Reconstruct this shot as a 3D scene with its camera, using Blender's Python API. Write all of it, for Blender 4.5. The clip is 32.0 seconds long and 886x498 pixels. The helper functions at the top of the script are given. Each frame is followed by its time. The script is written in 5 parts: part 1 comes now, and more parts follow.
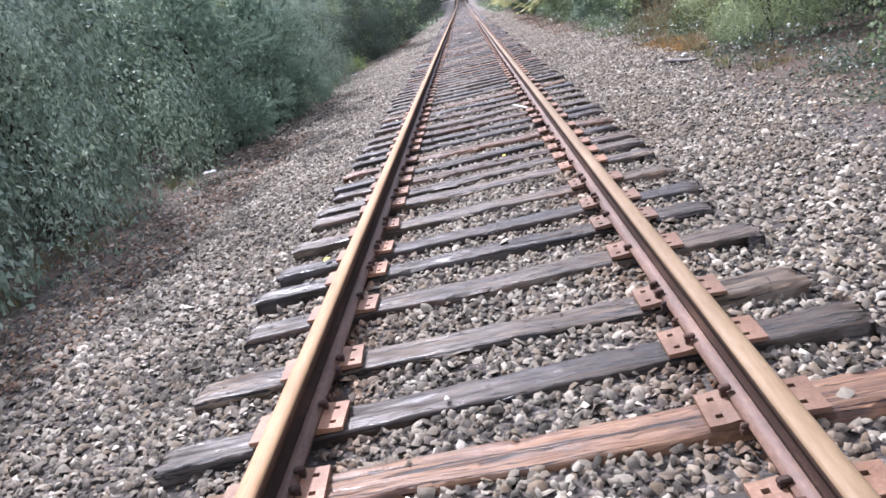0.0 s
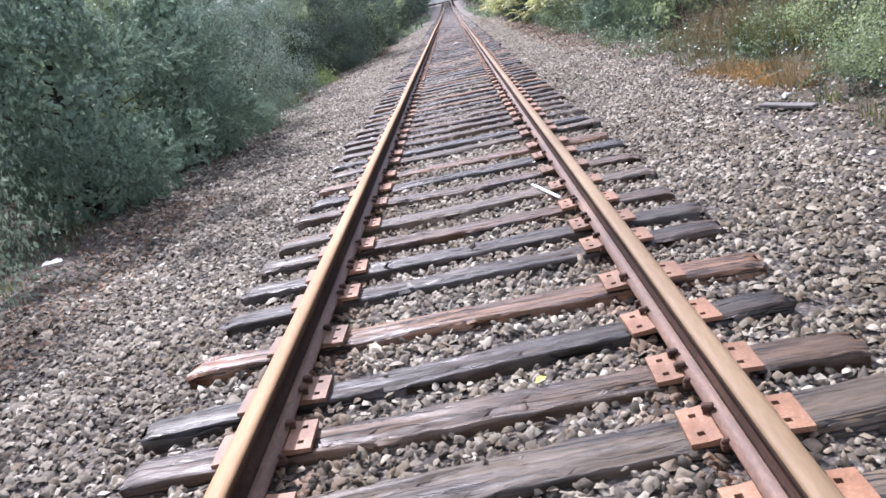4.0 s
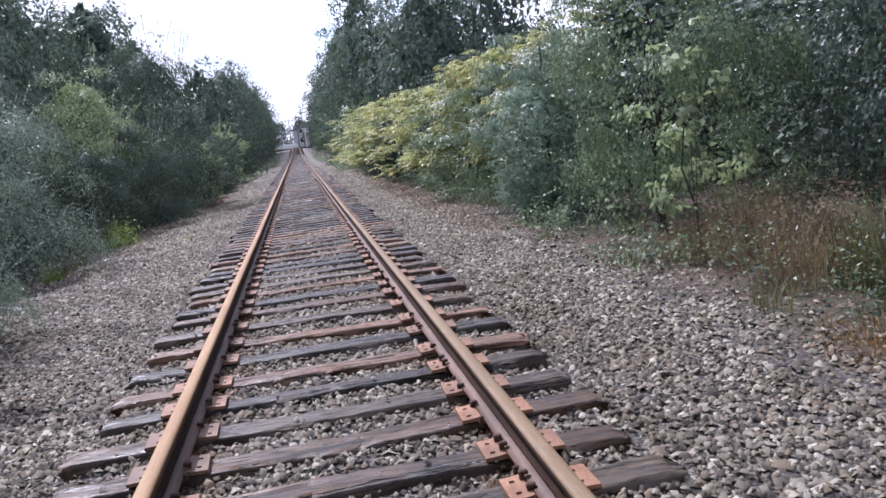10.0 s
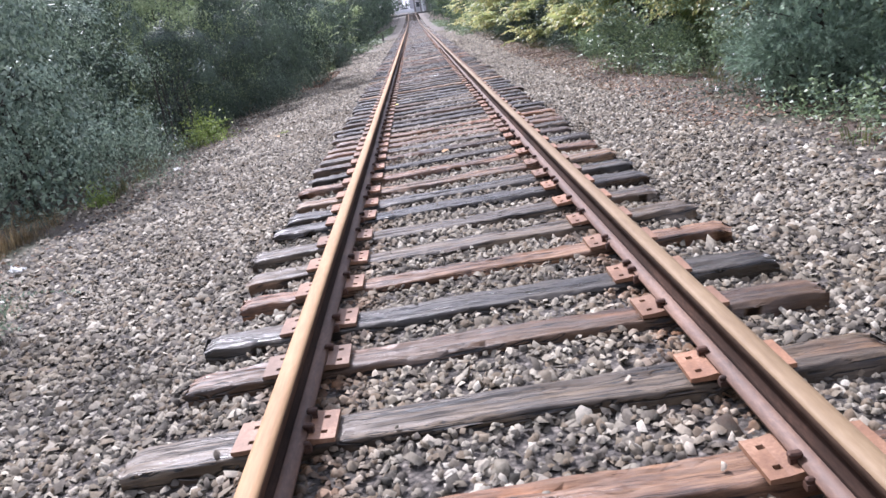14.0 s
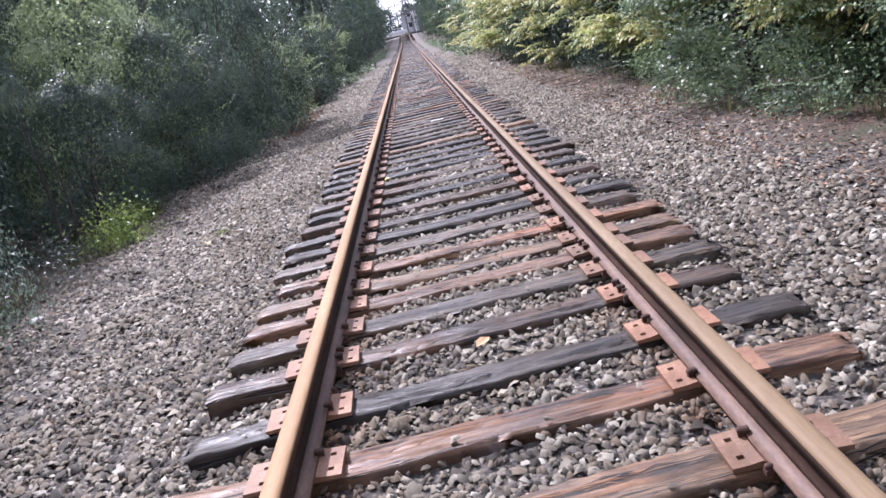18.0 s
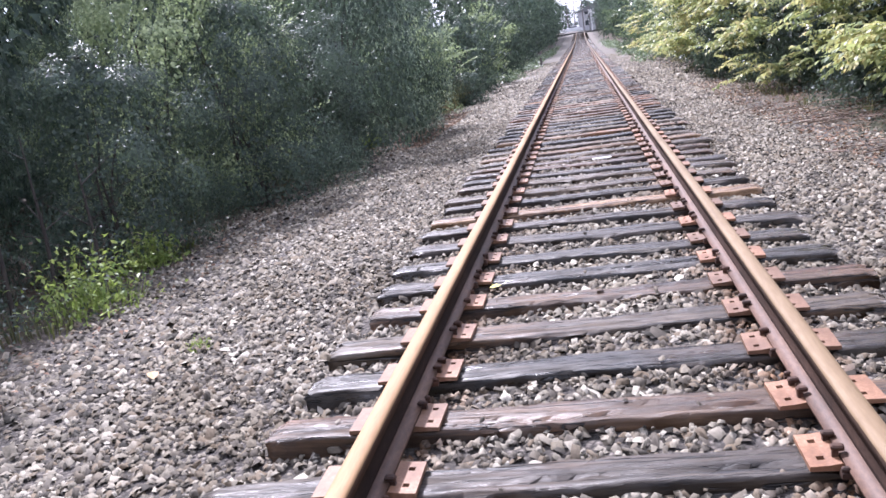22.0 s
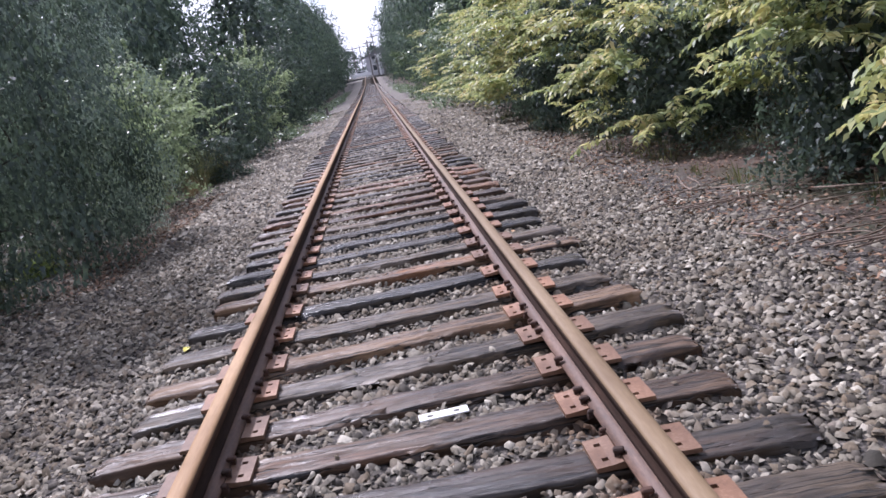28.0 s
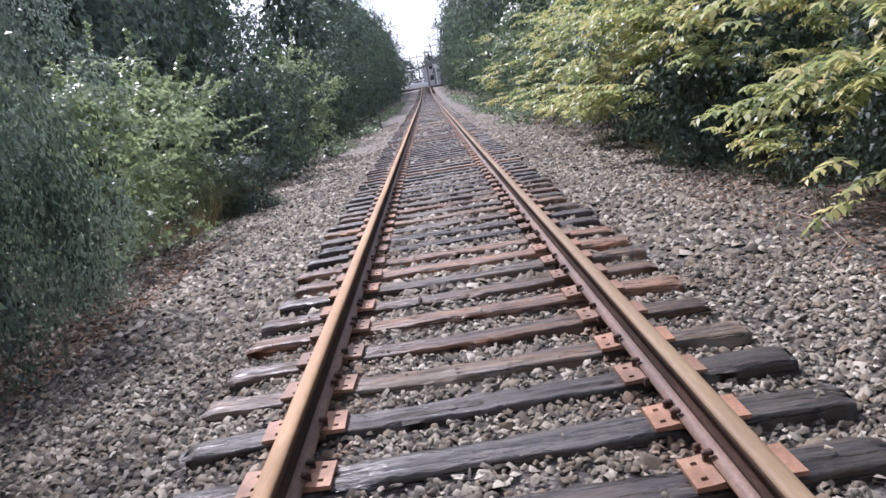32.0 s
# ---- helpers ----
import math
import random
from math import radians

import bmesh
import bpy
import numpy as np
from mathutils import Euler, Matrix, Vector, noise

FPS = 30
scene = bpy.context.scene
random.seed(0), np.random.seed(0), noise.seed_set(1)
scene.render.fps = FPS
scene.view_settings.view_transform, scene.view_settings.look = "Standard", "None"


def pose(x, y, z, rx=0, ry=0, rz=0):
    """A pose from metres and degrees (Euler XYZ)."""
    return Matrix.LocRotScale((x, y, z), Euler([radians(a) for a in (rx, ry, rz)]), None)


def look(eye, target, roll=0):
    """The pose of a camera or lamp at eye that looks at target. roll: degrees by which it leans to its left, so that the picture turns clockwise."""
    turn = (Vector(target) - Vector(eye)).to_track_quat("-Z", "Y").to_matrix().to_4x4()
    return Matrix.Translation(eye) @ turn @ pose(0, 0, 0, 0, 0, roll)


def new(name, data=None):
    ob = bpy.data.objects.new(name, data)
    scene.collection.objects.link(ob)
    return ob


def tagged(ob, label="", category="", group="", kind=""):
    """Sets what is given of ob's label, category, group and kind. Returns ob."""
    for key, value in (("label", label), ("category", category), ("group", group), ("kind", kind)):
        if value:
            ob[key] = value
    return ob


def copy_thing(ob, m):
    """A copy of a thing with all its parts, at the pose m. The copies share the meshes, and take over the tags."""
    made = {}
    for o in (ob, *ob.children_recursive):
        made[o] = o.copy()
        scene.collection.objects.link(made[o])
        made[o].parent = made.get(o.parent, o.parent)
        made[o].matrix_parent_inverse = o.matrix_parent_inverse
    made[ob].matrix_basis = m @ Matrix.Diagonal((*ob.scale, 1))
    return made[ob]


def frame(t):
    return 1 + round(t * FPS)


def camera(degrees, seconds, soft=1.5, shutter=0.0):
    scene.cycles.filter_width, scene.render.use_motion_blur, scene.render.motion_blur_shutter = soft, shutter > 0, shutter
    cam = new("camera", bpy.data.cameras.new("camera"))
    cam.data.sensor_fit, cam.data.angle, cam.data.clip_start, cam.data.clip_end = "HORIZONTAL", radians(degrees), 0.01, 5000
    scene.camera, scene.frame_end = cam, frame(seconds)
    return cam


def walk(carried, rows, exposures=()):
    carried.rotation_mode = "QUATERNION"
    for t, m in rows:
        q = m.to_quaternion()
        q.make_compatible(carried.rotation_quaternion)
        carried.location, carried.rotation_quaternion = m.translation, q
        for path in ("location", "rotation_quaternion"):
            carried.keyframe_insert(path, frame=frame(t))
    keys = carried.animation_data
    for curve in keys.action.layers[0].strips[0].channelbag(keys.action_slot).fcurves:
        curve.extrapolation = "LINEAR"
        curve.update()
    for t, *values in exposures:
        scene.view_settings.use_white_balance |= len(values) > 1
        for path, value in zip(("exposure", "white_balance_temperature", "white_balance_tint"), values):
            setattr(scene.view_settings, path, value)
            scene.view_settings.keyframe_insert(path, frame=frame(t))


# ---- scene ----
cam = camera(58.0, 32.0, soft=1.6)
PATH = [
    (0.0, pose(0.130, 0.000, 1.355, 72.81, 12.56, 1.26)),
    (0.5, pose(0.044, 0.549, 1.385, 74.95, 10.36, 3.22)),
    (1.0, pose(0.111, 1.089, 1.370, 75.82, 11.13, 3.62)),
    (1.5, pose(0.036, 1.654, 1.330, 75.17, 8.65, 4.89)),
    (2.0, pose(0.072, 2.174, 1.337, 72.91, 10.60, 1.82)),
    (2.5, pose(0.097, 2.711, 1.338, 73.17, 10.45, -0.95)),
    (4.5, pose(0.153, 4.676, 1.335, 73.01, 12.32, 1.87)),
    (5.0, pose(0.126, 5.133, 1.340, 73.61, 12.35, 4.34)),
    (5.5, pose(0.133, 5.656, 1.349, 73.23, 11.81, 2.97)),
    (6.0, pose(0.125, 6.175, 1.373, 74.43, 10.44, 2.15)),
    (6.5, pose(0.047, 6.728, 1.372, 75.37, 9.52, 2.13)),
    (7.0, pose(0.037, 7.298, 1.347, 75.49, 11.25, 1.67)),
    (7.5, pose(-0.004, 7.832, 1.342, 74.39, 10.03, 0.79)),
    (8.0, pose(0.046, 8.269, 1.333, 72.05, 10.86, -3.36)),
    (8.5, pose(0.057, 8.807, 1.304, 69.19, 9.60, -6.09)),
    (9.0, pose(0.039, 9.369, 1.337, 72.14, 8.26, -7.72)),
    (9.5, pose(0.079, 9.894, 1.382, 78.05, 8.85, -9.54)),
    (10.0, pose(-0.012, 10.486, 1.384, 81.70, 6.38, -10.41)),
    (10.5, pose(-0.032, 10.988, 1.344, 82.60, 5.46, -9.46)),
    (11.0, pose(-0.100, 11.428, 1.305, 78.25, 4.45, -5.97)),
    (11.5, pose(-0.136, 11.967, 1.292, 74.64, 6.46, -2.70)),
    (12.0, pose(-0.121, 12.518, 1.326, 74.99, 8.68, -0.20)),
    (12.5, pose(-0.190, 13.046, 1.352, 76.69, 9.07, 2.39)),
    (13.0, pose(-0.123, 13.553, 1.327, 75.09, 10.70, -0.69)),
    (13.5, pose(-0.161, 14.128, 1.294, 73.81, 8.77, -2.64)),
    (14.0, pose(-0.122, 14.636, 1.292, 73.33, 8.99, -2.19)),
    (14.5, pose(-0.061, 15.173, 1.360, 74.08, 9.21, -1.72)),
    (16.5, pose(-0.070, 17.251, 1.367, 77.29, 10.12, -5.27)),
    (17.0, pose(-0.102, 17.836, 1.359, 75.55, 9.46, -2.32)),
    (17.5, pose(-0.135, 18.424, 1.361, 71.71, 10.38, -1.10)),
    (18.0, pose(-0.046, 18.943, 1.385, 74.44, 12.55, -2.68)),
    (18.5, pose(-0.065, 19.481, 1.366, 74.73, 10.87, -2.64)),
    (19.0, pose(0.012, 19.983, 1.361, 76.46, 10.84, -2.26)),
    (19.5, pose(0.067, 20.495, 1.403, 79.24, 10.15, -3.12)),
    (20.0, pose(0.124, 20.978, 1.399, 78.78, 10.25, -4.92)),
    (20.5, pose(0.257, 21.423, 1.392, 77.37, 11.74, -5.22)),
    (21.0, pose(0.187, 21.943, 1.361, 75.93, 9.56, 1.13)),
    (21.5, pose(0.133, 22.417, 1.342, 76.28, 8.64, 7.96)),
    (22.0, pose(0.057, 22.927, 1.341, 76.26, 8.16, 9.53)),
    (22.5, pose(-0.063, 23.419, 1.358, 76.61, 8.57, 9.28)),
    (23.0, pose(-0.106, 23.935, 1.351, 76.68, 9.69, 9.13)),
    (23.5, pose(-0.216, 24.445, 1.332, 76.10, 9.62, 8.59)),
    (24.0, pose(-0.199, 24.921, 1.293, 73.66, 11.76, 2.48)),
    (24.5, pose(-0.204, 25.393, 1.318, 74.84, 10.59, -1.08)),
    (25.0, pose(-0.190, 25.937, 1.347, 76.23, 9.10, -4.88)),
    (25.5, pose(-0.076, 26.432, 1.361, 76.55, 11.07, -7.72)),
    (27.5, pose(0.021, 28.240, 1.344, 75.60, 8.20, -4.07)),
    (28.0, pose(0.119, 28.723, 1.350, 77.01, 10.19, -5.19)),
    (28.5, pose(0.069, 29.246, 1.338, 76.91, 9.11, -4.27)),
    (29.0, pose(0.101, 29.811, 1.307, 75.50, 10.91, -3.03)),
    (29.5, pose(0.022, 30.246, 1.326, 75.00, 9.00, -0.62)),
    (30.0, pose(0.001, 30.739, 1.307, 73.29, 9.18, 0.54)),
    (30.5, pose(0.034, 31.272, 1.313, 71.54, 10.64, -0.42)),
    (31.0, pose(-0.008, 31.818, 1.351, 71.62, 9.46, -1.62)),
    (31.5, pose(0.040, 32.312, 1.366, 75.42, 10.41, -2.09)),
    (32.0, pose(-0.041, 32.831, 1.335, 78.45, 8.75, -1.23)),
]
EXPOSURES = [(0.0, 1.11, 5765, 22), (1.0, 0.97, 5765, 22), (2.0, 1.06, 5765, 22), (5.0, 1.14, 5765, 22), (6.0, 1.16, 5765, 22), (7.0, 1.10, 5765, 22), (8.0, 1.09, 5765, 22), (9.0, 1.04, 5765, 22), (9.5, 0.51, 5635, 24), (10.0, 0.51, 5635, 24), (11.0, 0.13, 5635, 24), (12.0, 0.81, 5765, 22), (13.0, 0.97, 5765, 22), (14.0, 1.04, 5765, 22), (17.0, 0.48, 5715, 25), (18.0, 0.91, 5715, 25), (19.0, 0.98, 5715, 25), (19.5, 0.43, 5715, 25), (20.0, 0.38, 5715, 25), (21.0, 0.38, 5715, 25), (22.0, 1.23, 5715, 25), (23.0, 1.28, 5715, 25), (24.0, 1.16, 5715, 25), (25.0, 1.17, 5715, 25), (25.4, 0.50, 5715, 25), (28.0, 0.53, 5715, 25), (29.0, 0.81, 5795, 23), (30.0, 1.02, 5795, 23), (31.0, 1.02, 5795, 23), (32.0, 0.68, 5795, 23)]
walk(cam, PATH, EXPOSURES)

# ---- daylight: a hazy sun ahead and to the left, bright broken cloud ----
SUN_AZ, SUN_EL = 32.0, 48.0
world = bpy.data.worlds.new("sky")
scene.world = world
world.use_nodes = True
wn, wl = world.node_tree.nodes, world.node_tree.links
sky = wn.new("ShaderNodeTexSky")
sky.sky_type, sky.sun_disc = "NISHITA", False
sky.sun_elevation, sky.sun_rotation = radians(SUN_EL), radians(-SUN_AZ)
sky.dust_density = 0.6
wcoord = wn.new("ShaderNodeTexCoord")
wmap = wn.new("ShaderNodeMapping")
wmap.inputs["Scale"].default_value = (1.0, 1.0, 2.2)
wnoise = wn.new("ShaderNodeTexNoise")
wnoise.inputs["Scale"].default_value, wnoise.inputs["Detail"].default_value = 2.1, 6.0
wramp = wn.new("ShaderNodeValToRGB")
wramp.color_ramp.elements[0].position, wramp.color_ramp.elements[1].position = 0.36, 0.54
wmix = wn.new("ShaderNodeMix")
wmix.data_type = "RGBA"
wmix.inputs["B"].default_value = (7.6, 7.75, 8.0, 1)
wl.new(wcoord.outputs["Generated"], wmap.inputs[0])
wl.new(wmap.outputs[0], wnoise.inputs["Vector"])
wl.new(wnoise.outputs["Fac"], wramp.inputs[0])
wsep = wn.new("ShaderNodeSeparateXYZ")
whaze = wn.new("ShaderNodeMapRange")
whaze.inputs["From Min"].default_value, whaze.inputs["From Max"].default_value = 0.15, 0.07
wmax = wn.new("ShaderNodeMath")
wmax.operation = "MAXIMUM"
wl.new(wcoord.outputs["Generated"], wsep.inputs[0])
wl.new(wsep.outputs["Z"], whaze.inputs["Value"])
wl.new(whaze.outputs[0], wmax.inputs[0])
wl.new(wramp.outputs[0], wmax.inputs[1])
wl.new(wmax.outputs[0], wmix.inputs["Factor"])
wl.new(sky.outputs[0], wmix.inputs["A"])
wl.new(wmix.outputs["Result"], wn["Background"].inputs[0])
wn["Background"].inputs[1].default_value = 0.125
sun = new("sun", bpy.data.lights.new("sun", "SUN"))
sun.data.energy, sun.data.angle, sun.data.color = 5.0, radians(1.5), (1.0, 0.965, 0.91)
SUN_DIR = Vector((-math.sin(radians(SUN_AZ)) * math.cos(radians(SUN_EL)), math.cos(radians(SUN_AZ)) * math.cos(radians(SUN_EL)), math.sin(radians(SUN_EL))))
sun.matrix_world = look(SUN_DIR * 60, (0, 0, 0))


# ---- materials ----
class Mat:
    """A Principled material with short-hand for its nodes."""

    def __init__(self, name, rough=0.8, metal=0.0):
        self.m = bpy.data.materials.new(name)
        self.m.use_nodes = True
        self.t = self.m.node_tree
        self.b = self.t.nodes["Principled BSDF"]
        self.b.inputs["Roughness"].default_value, self.b.inputs["Metallic"].default_value = rough, metal

    def node(self, kind, **inputs):
        n = self.t.nodes.new(kind)
        for k, v in inputs.items():
            s = n.inputs[k.replace("_", " ")]
            if hasattr(v, "is_output"):
                self.t.links.new(v, s)
            else:
                s.default_value = v
        return n

    def link(self, a, b):
        self.t.links.new(a, b)

    def coords(self, scale=(1, 1, 1), kind="Object"):
        c = self.node("ShaderNodeTexCoord")
        mp = self.node("ShaderNodeMapping", Vector=c.outputs[kind], Scale=scale)
        return mp.outputs[0]

    def noise(self, vec, scale, detail=5.0, rough=0.6):
        return self.node("ShaderNodeTexNoise", Vector=vec, Scale=scale, Detail=detail, Roughness=rough).outputs["Fac"]

    def ramp(self, fac, stops, constant=False):
        r = self.node("ShaderNodeValToRGB", Fac=fac)
        e = r.color_ramp.elements
        while len(e) < len(stops):
            e.new(0.5)
        for el, (p, c) in zip(e, stops):
            el.position = p
            el.color = (*c, 1) if len(c) == 3 else c
        if constant:
            r.color_ramp.interpolation = "CONSTANT"
        return r.outputs[0]

    def mix(self, fac, a, b, blend="MIX"):
        n = self.t.nodes.new("ShaderNodeMix")
        n.data_type, n.blend_type = "RGBA", blend
        for key, v in (("Factor", fac), ("A", a), ("B", b)):
            s = n.inputs[key]
            if hasattr(v, "is_output"):
                self.t.links.new(v, s)
            else:
                s.default_value = (*v, 1) if isinstance(v, tuple) and len(v) == 3 else v
        return n.outputs["Result"]

    def colour(self, out):
        self.link(out, self.b.inputs["Base Color"])
        return self

    def bump(self, height, strength=0.5, distance=0.01):
        n = self.node("ShaderNodeBump", Height=height, Strength=strength, Distance=distance)
        self.link(n.outputs[0], self.b.inputs["Normal"])
        return self

    def rough(self, out):
        self.link(out, self.b.inputs["Roughness"])
        return self


def grey(v):
    return (v, v, v)


def wood_mat(name, dark, mid, light, gloss):
    """Weathered creosoted timber: long grain along x, bands, open checks, stains and worn sheen."""
    w = Mat(name)
    info = w.node("ShaderNodeObjectInfo")
    base = w.node("ShaderNodeTexCoord").outputs["Object"]
    shift = w.node("ShaderNodeVectorMath")
    shift.operation = "MULTIPLY_ADD"
    w.link(info.outputs["Random"], shift.inputs[0])
    shift.inputs[1].default_value = (37.0, 19.0, 11.0)
    w.link(base, shift.inputs[2])
    def v(scale):
        return w.node("ShaderNodeMapping", Vector=shift.outputs[0], Scale=scale).outputs[0]
    fibre = w.noise(v((1.6, 95, 60)), 2.0, 6, 0.7)
    band = w.noise(v((0.9, 15, 9)), 2.0, 5, 0.62)
    checks = w.noise(v((0.22, 13, 7)), 1.7, 3, 0.5)
    nicks = w.noise(v((5.0, 70, 40)), 2.0, 3, 0.6)
    patch = w.noise(v((1.4, 3.2, 3.0)), 1.6, 5, 0.65)
    col = w.ramp(w.mix(0.45, band, fibre), [(0.37, dark), (0.50, mid), (0.63, light)])
    bleach = w.ramp(patch, [(0.44, grey(0)), (0.62, grey(0.8))])
    col = w.mix(bleach, col, w.mix(0.5, col, light))
    col = w.mix(w.ramp(patch, [(0.30, grey(0.75)), (0.44, grey(0))]), col, dark)
    # rust-orange stains on some stretches, and each tie a tone of its own
    stain = w.noise(v((0.8, 2.6, 2.0)), 1.2, 4, 0.6)
    col = w.mix(w.ramp(stain, [(0.55, grey(0)), (0.66, grey(0.55))]), col, w.mix(1.0, col, (1.55, 1.05, 0.70), "MULTIPLY"))
    col = w.mix(1.0, col, w.ramp(info.outputs["Random"], [(0.0, (0.80, 0.78, 0.76)), (0.5, grey(1.0)), (1.0, (1.22, 1.20, 1.16))]), "MULTIPLY")
    crack = w.ramp(checks, [(0.476, grey(1)), (0.489, grey(0.05)), (0.500, grey(0.05)), (0.511, grey(1))])
    nick = w.ramp(nicks, [(0.28, grey(0.35)), (0.38, grey(1))])
    lines = w.mix(1.0, crack, nick, "MULTIPLY")
    w.colour(w.mix(1.0, col, lines, "MULTIPLY"))
    sheen = w.noise(v((1.0, 10, 5)), 2.4, 5, 0.65)
    w.rough(w.ramp(sheen, [(0.40, grey(gloss - 0.08)), (0.50, grey(gloss + 0.14)), (0.62, grey(gloss + 0.42))]))
    w.bump(w.mix(0.5, w.mix(0.5, fibre, band), lines), 0.85, 0.012)
    w.b.inputs["Specular IOR Level"].default_value = 0.5
    return w.m


WOOD = {
    "D": wood_mat("black_creosoted_wood", (0.0045, 0.0029, 0.0018), (0.0163, 0.0107, 0.0067), (0.0545, 0.0384, 0.0248), 0.36),
    "S": wood_mat("sleek_dark_wood", (0.0046, 0.0035, 0.0026), (0.0172, 0.0131, 0.0094), (0.0601, 0.0472, 0.0331), 0.27),
    "G": wood_mat("grey_weathered_wood", (0.0088, 0.0059, 0.0036), (0.0389, 0.0264, 0.0163), (0.1335, 0.0967, 0.0616), 0.4),
    "B": wood_mat("brown_weathered_wood", (0.0079, 0.0041, 0.0021), (0.0354, 0.0188, 0.0095), (0.1155, 0.0660, 0.0347), 0.38),
    "T": wood_mat("tan_bleached_wood", (0.0239, 0.0130, 0.0064), (0.1057, 0.0604, 0.0314), (0.2756, 0.1741, 0.0964), 0.44),
    "O": wood_mat("rust_stained_wood", (0.0170, 0.0079, 0.0040), (0.0853, 0.0402, 0.0203), (0.2276, 0.1279, 0.0690), 0.4),
}


def rust_mat(name, dark, mid, light, rough, metal, streak=(1, 1, 1), spec=0.4):
    r = Mat(name, rough, metal)
    r.b.inputs["Specular IOR Level"].default_value = spec
    info = r.node("ShaderNodeObjectInfo")
    v = r.coords(streak)
    big, fine = r.noise(v, 6, 5, 0.65), r.noise(v, 90, 4, 0.6)
    col = r.ramp(r.mix(0.35, big, fine), [(0.30, dark), (0.52, mid), (0.72, light)])
    tone = r.ramp(info.outputs["Random"], [(0.0, (0.58, 0.62, 0.66)), (0.5, grey(0.9)), (1.0, (1.15, 1.08, 1.02))])
    r.colour(r.mix(1.0, col, tone, "MULTIPLY"))
    r.bump(fine, 0.35, 0.002)
    return r.m


PLATE = rust_mat("rusted_plate_steel", (0.095, 0.043, 0.022), (0.212, 0.110, 0.062), (0.36, 0.222, 0.142), 0.58, 0.05)
SPIKE = rust_mat("dark_rusted_steel", (0.018, 0.010, 0.008), (0.07, 0.034, 0.022), (0.16, 0.075, 0.045), 0.7, 0.2)
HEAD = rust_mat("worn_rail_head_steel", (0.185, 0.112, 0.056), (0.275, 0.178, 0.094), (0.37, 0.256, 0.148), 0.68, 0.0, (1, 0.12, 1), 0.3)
# flank and web: rusted brown, darkened further for shade on the rail's sides
HEADSIDE = rust_mat("brown_shade_darkened_head_flank", (0.028, 0.016, 0.011), (0.076, 0.043, 0.028), (0.155, 0.092, 0.060), 0.75, 0.0, (1, 0.2, 1), 0.2)
WEB = rust_mat("rusted_shade_darkened_web_steel", (0.016, 0.010, 0.008), (0.040, 0.024, 0.018), (0.095, 0.055, 0.040), 0.85, 0.0, (1, 0.3, 1), 0.15)
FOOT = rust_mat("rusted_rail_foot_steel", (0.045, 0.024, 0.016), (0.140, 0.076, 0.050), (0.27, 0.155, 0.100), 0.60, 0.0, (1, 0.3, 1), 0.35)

STONE = Mat("crushed_granite", 0.82)
STONE.b.inputs["Specular IOR Level"].default_value = 0.3
geo = STONE.node("ShaderNodeNewGeometry")
sv = STONE.coords()
scol = STONE.ramp(geo.outputs["Random Per Island"], [(0.0, (0.029, 0.026, 0.019)), (0.14, (0.070, 0.059, 0.047)), (0.32, (0.117, 0.101, 0.079)), (0.45, (0.144, 0.110, 0.074)), (0.62, (0.162, 0.143, 0.110)), (0.78, (0.215, 0.190, 0.150)), (0.92, (0.293, 0.263, 0.212)), (0.99, (0.409, 0.377, 0.314)), (1.0, (0.129, 0.105, 0.082))])
scol = STONE.mix(1.0, scol, STONE.ramp(STONE.noise(sv, 70, 4, 0.7), [(0.3, grey(0.72)), (0.7, grey(1.10))]), "MULTIPLY")
# broad patches of dust and damp over the bed
scol = STONE.mix(1.0, scol, STONE.ramp(STONE.noise(sv, 0.9, 4, 0.6), [(0.34, (0.78, 0.74, 0.68)), (0.50, grey(1.0)), (0.66, (1.12, 1.10, 1.06))]), "MULTIPLY")
# rust dust shed by the rails
sx = STONE.node("ShaderNodeSeparateXYZ", Vector=sv)
far_x = STONE.node("ShaderNodeMath")
far_x.operation = "ABSOLUTE"
STONE.link(sx.outputs["X"], far_x.inputs[0])
off_rail = STONE.node("ShaderNodeMath")
off_rail.operation = "SUBTRACT"
STONE.link(far_x.outputs[0], off_rail.inputs[0])
off_rail.inputs[1].default_value = 0.73
off_abs = STONE.node("ShaderNodeMath")
off_abs.operation = "ABSOLUTE"
STONE.link(off_rail.outputs[0], off_abs.inputs[0])
near_rail = STONE.node("ShaderNodeMapRange", Value=off_abs.outputs[0], From_Min=0.30, From_Max=0.04).outputs[0]
rusty = STONE.node("ShaderNodeMath")
rusty.operation = "MULTIPLY"
STONE.link(near_rail, rusty.inputs[0])
STONE.link(STONE.ramp(STONE.noise(sv, 9, 4, 0.7), [(0.36, grey(0.1)), (0.62, grey(1.0))]), rusty.inputs[1])
STONE.colour(STONE.mix(rusty.outputs[0], scol, STONE.mix(1.0, scol, (0.82, 0.50, 0.32), "MULTIPLY")))
STONE.bump(STONE.noise(sv, 120, 4, 0.6), 0.4, 0.004)
STONE = STONE.m

GROUND = Mat("ballast_bed_and_leaf_litter", 0.95)
gv = GROUND.coords()
cells = GROUND.node("ShaderNodeTexVoronoi", Vector=gv, Scale=38.0)
# cells darken towards their edges: shade between stones put into the colour
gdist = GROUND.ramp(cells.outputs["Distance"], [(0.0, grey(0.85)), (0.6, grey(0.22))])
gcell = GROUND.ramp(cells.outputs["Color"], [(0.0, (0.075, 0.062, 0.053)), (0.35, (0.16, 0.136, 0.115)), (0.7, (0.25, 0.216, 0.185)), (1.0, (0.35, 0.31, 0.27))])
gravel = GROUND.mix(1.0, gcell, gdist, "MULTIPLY")
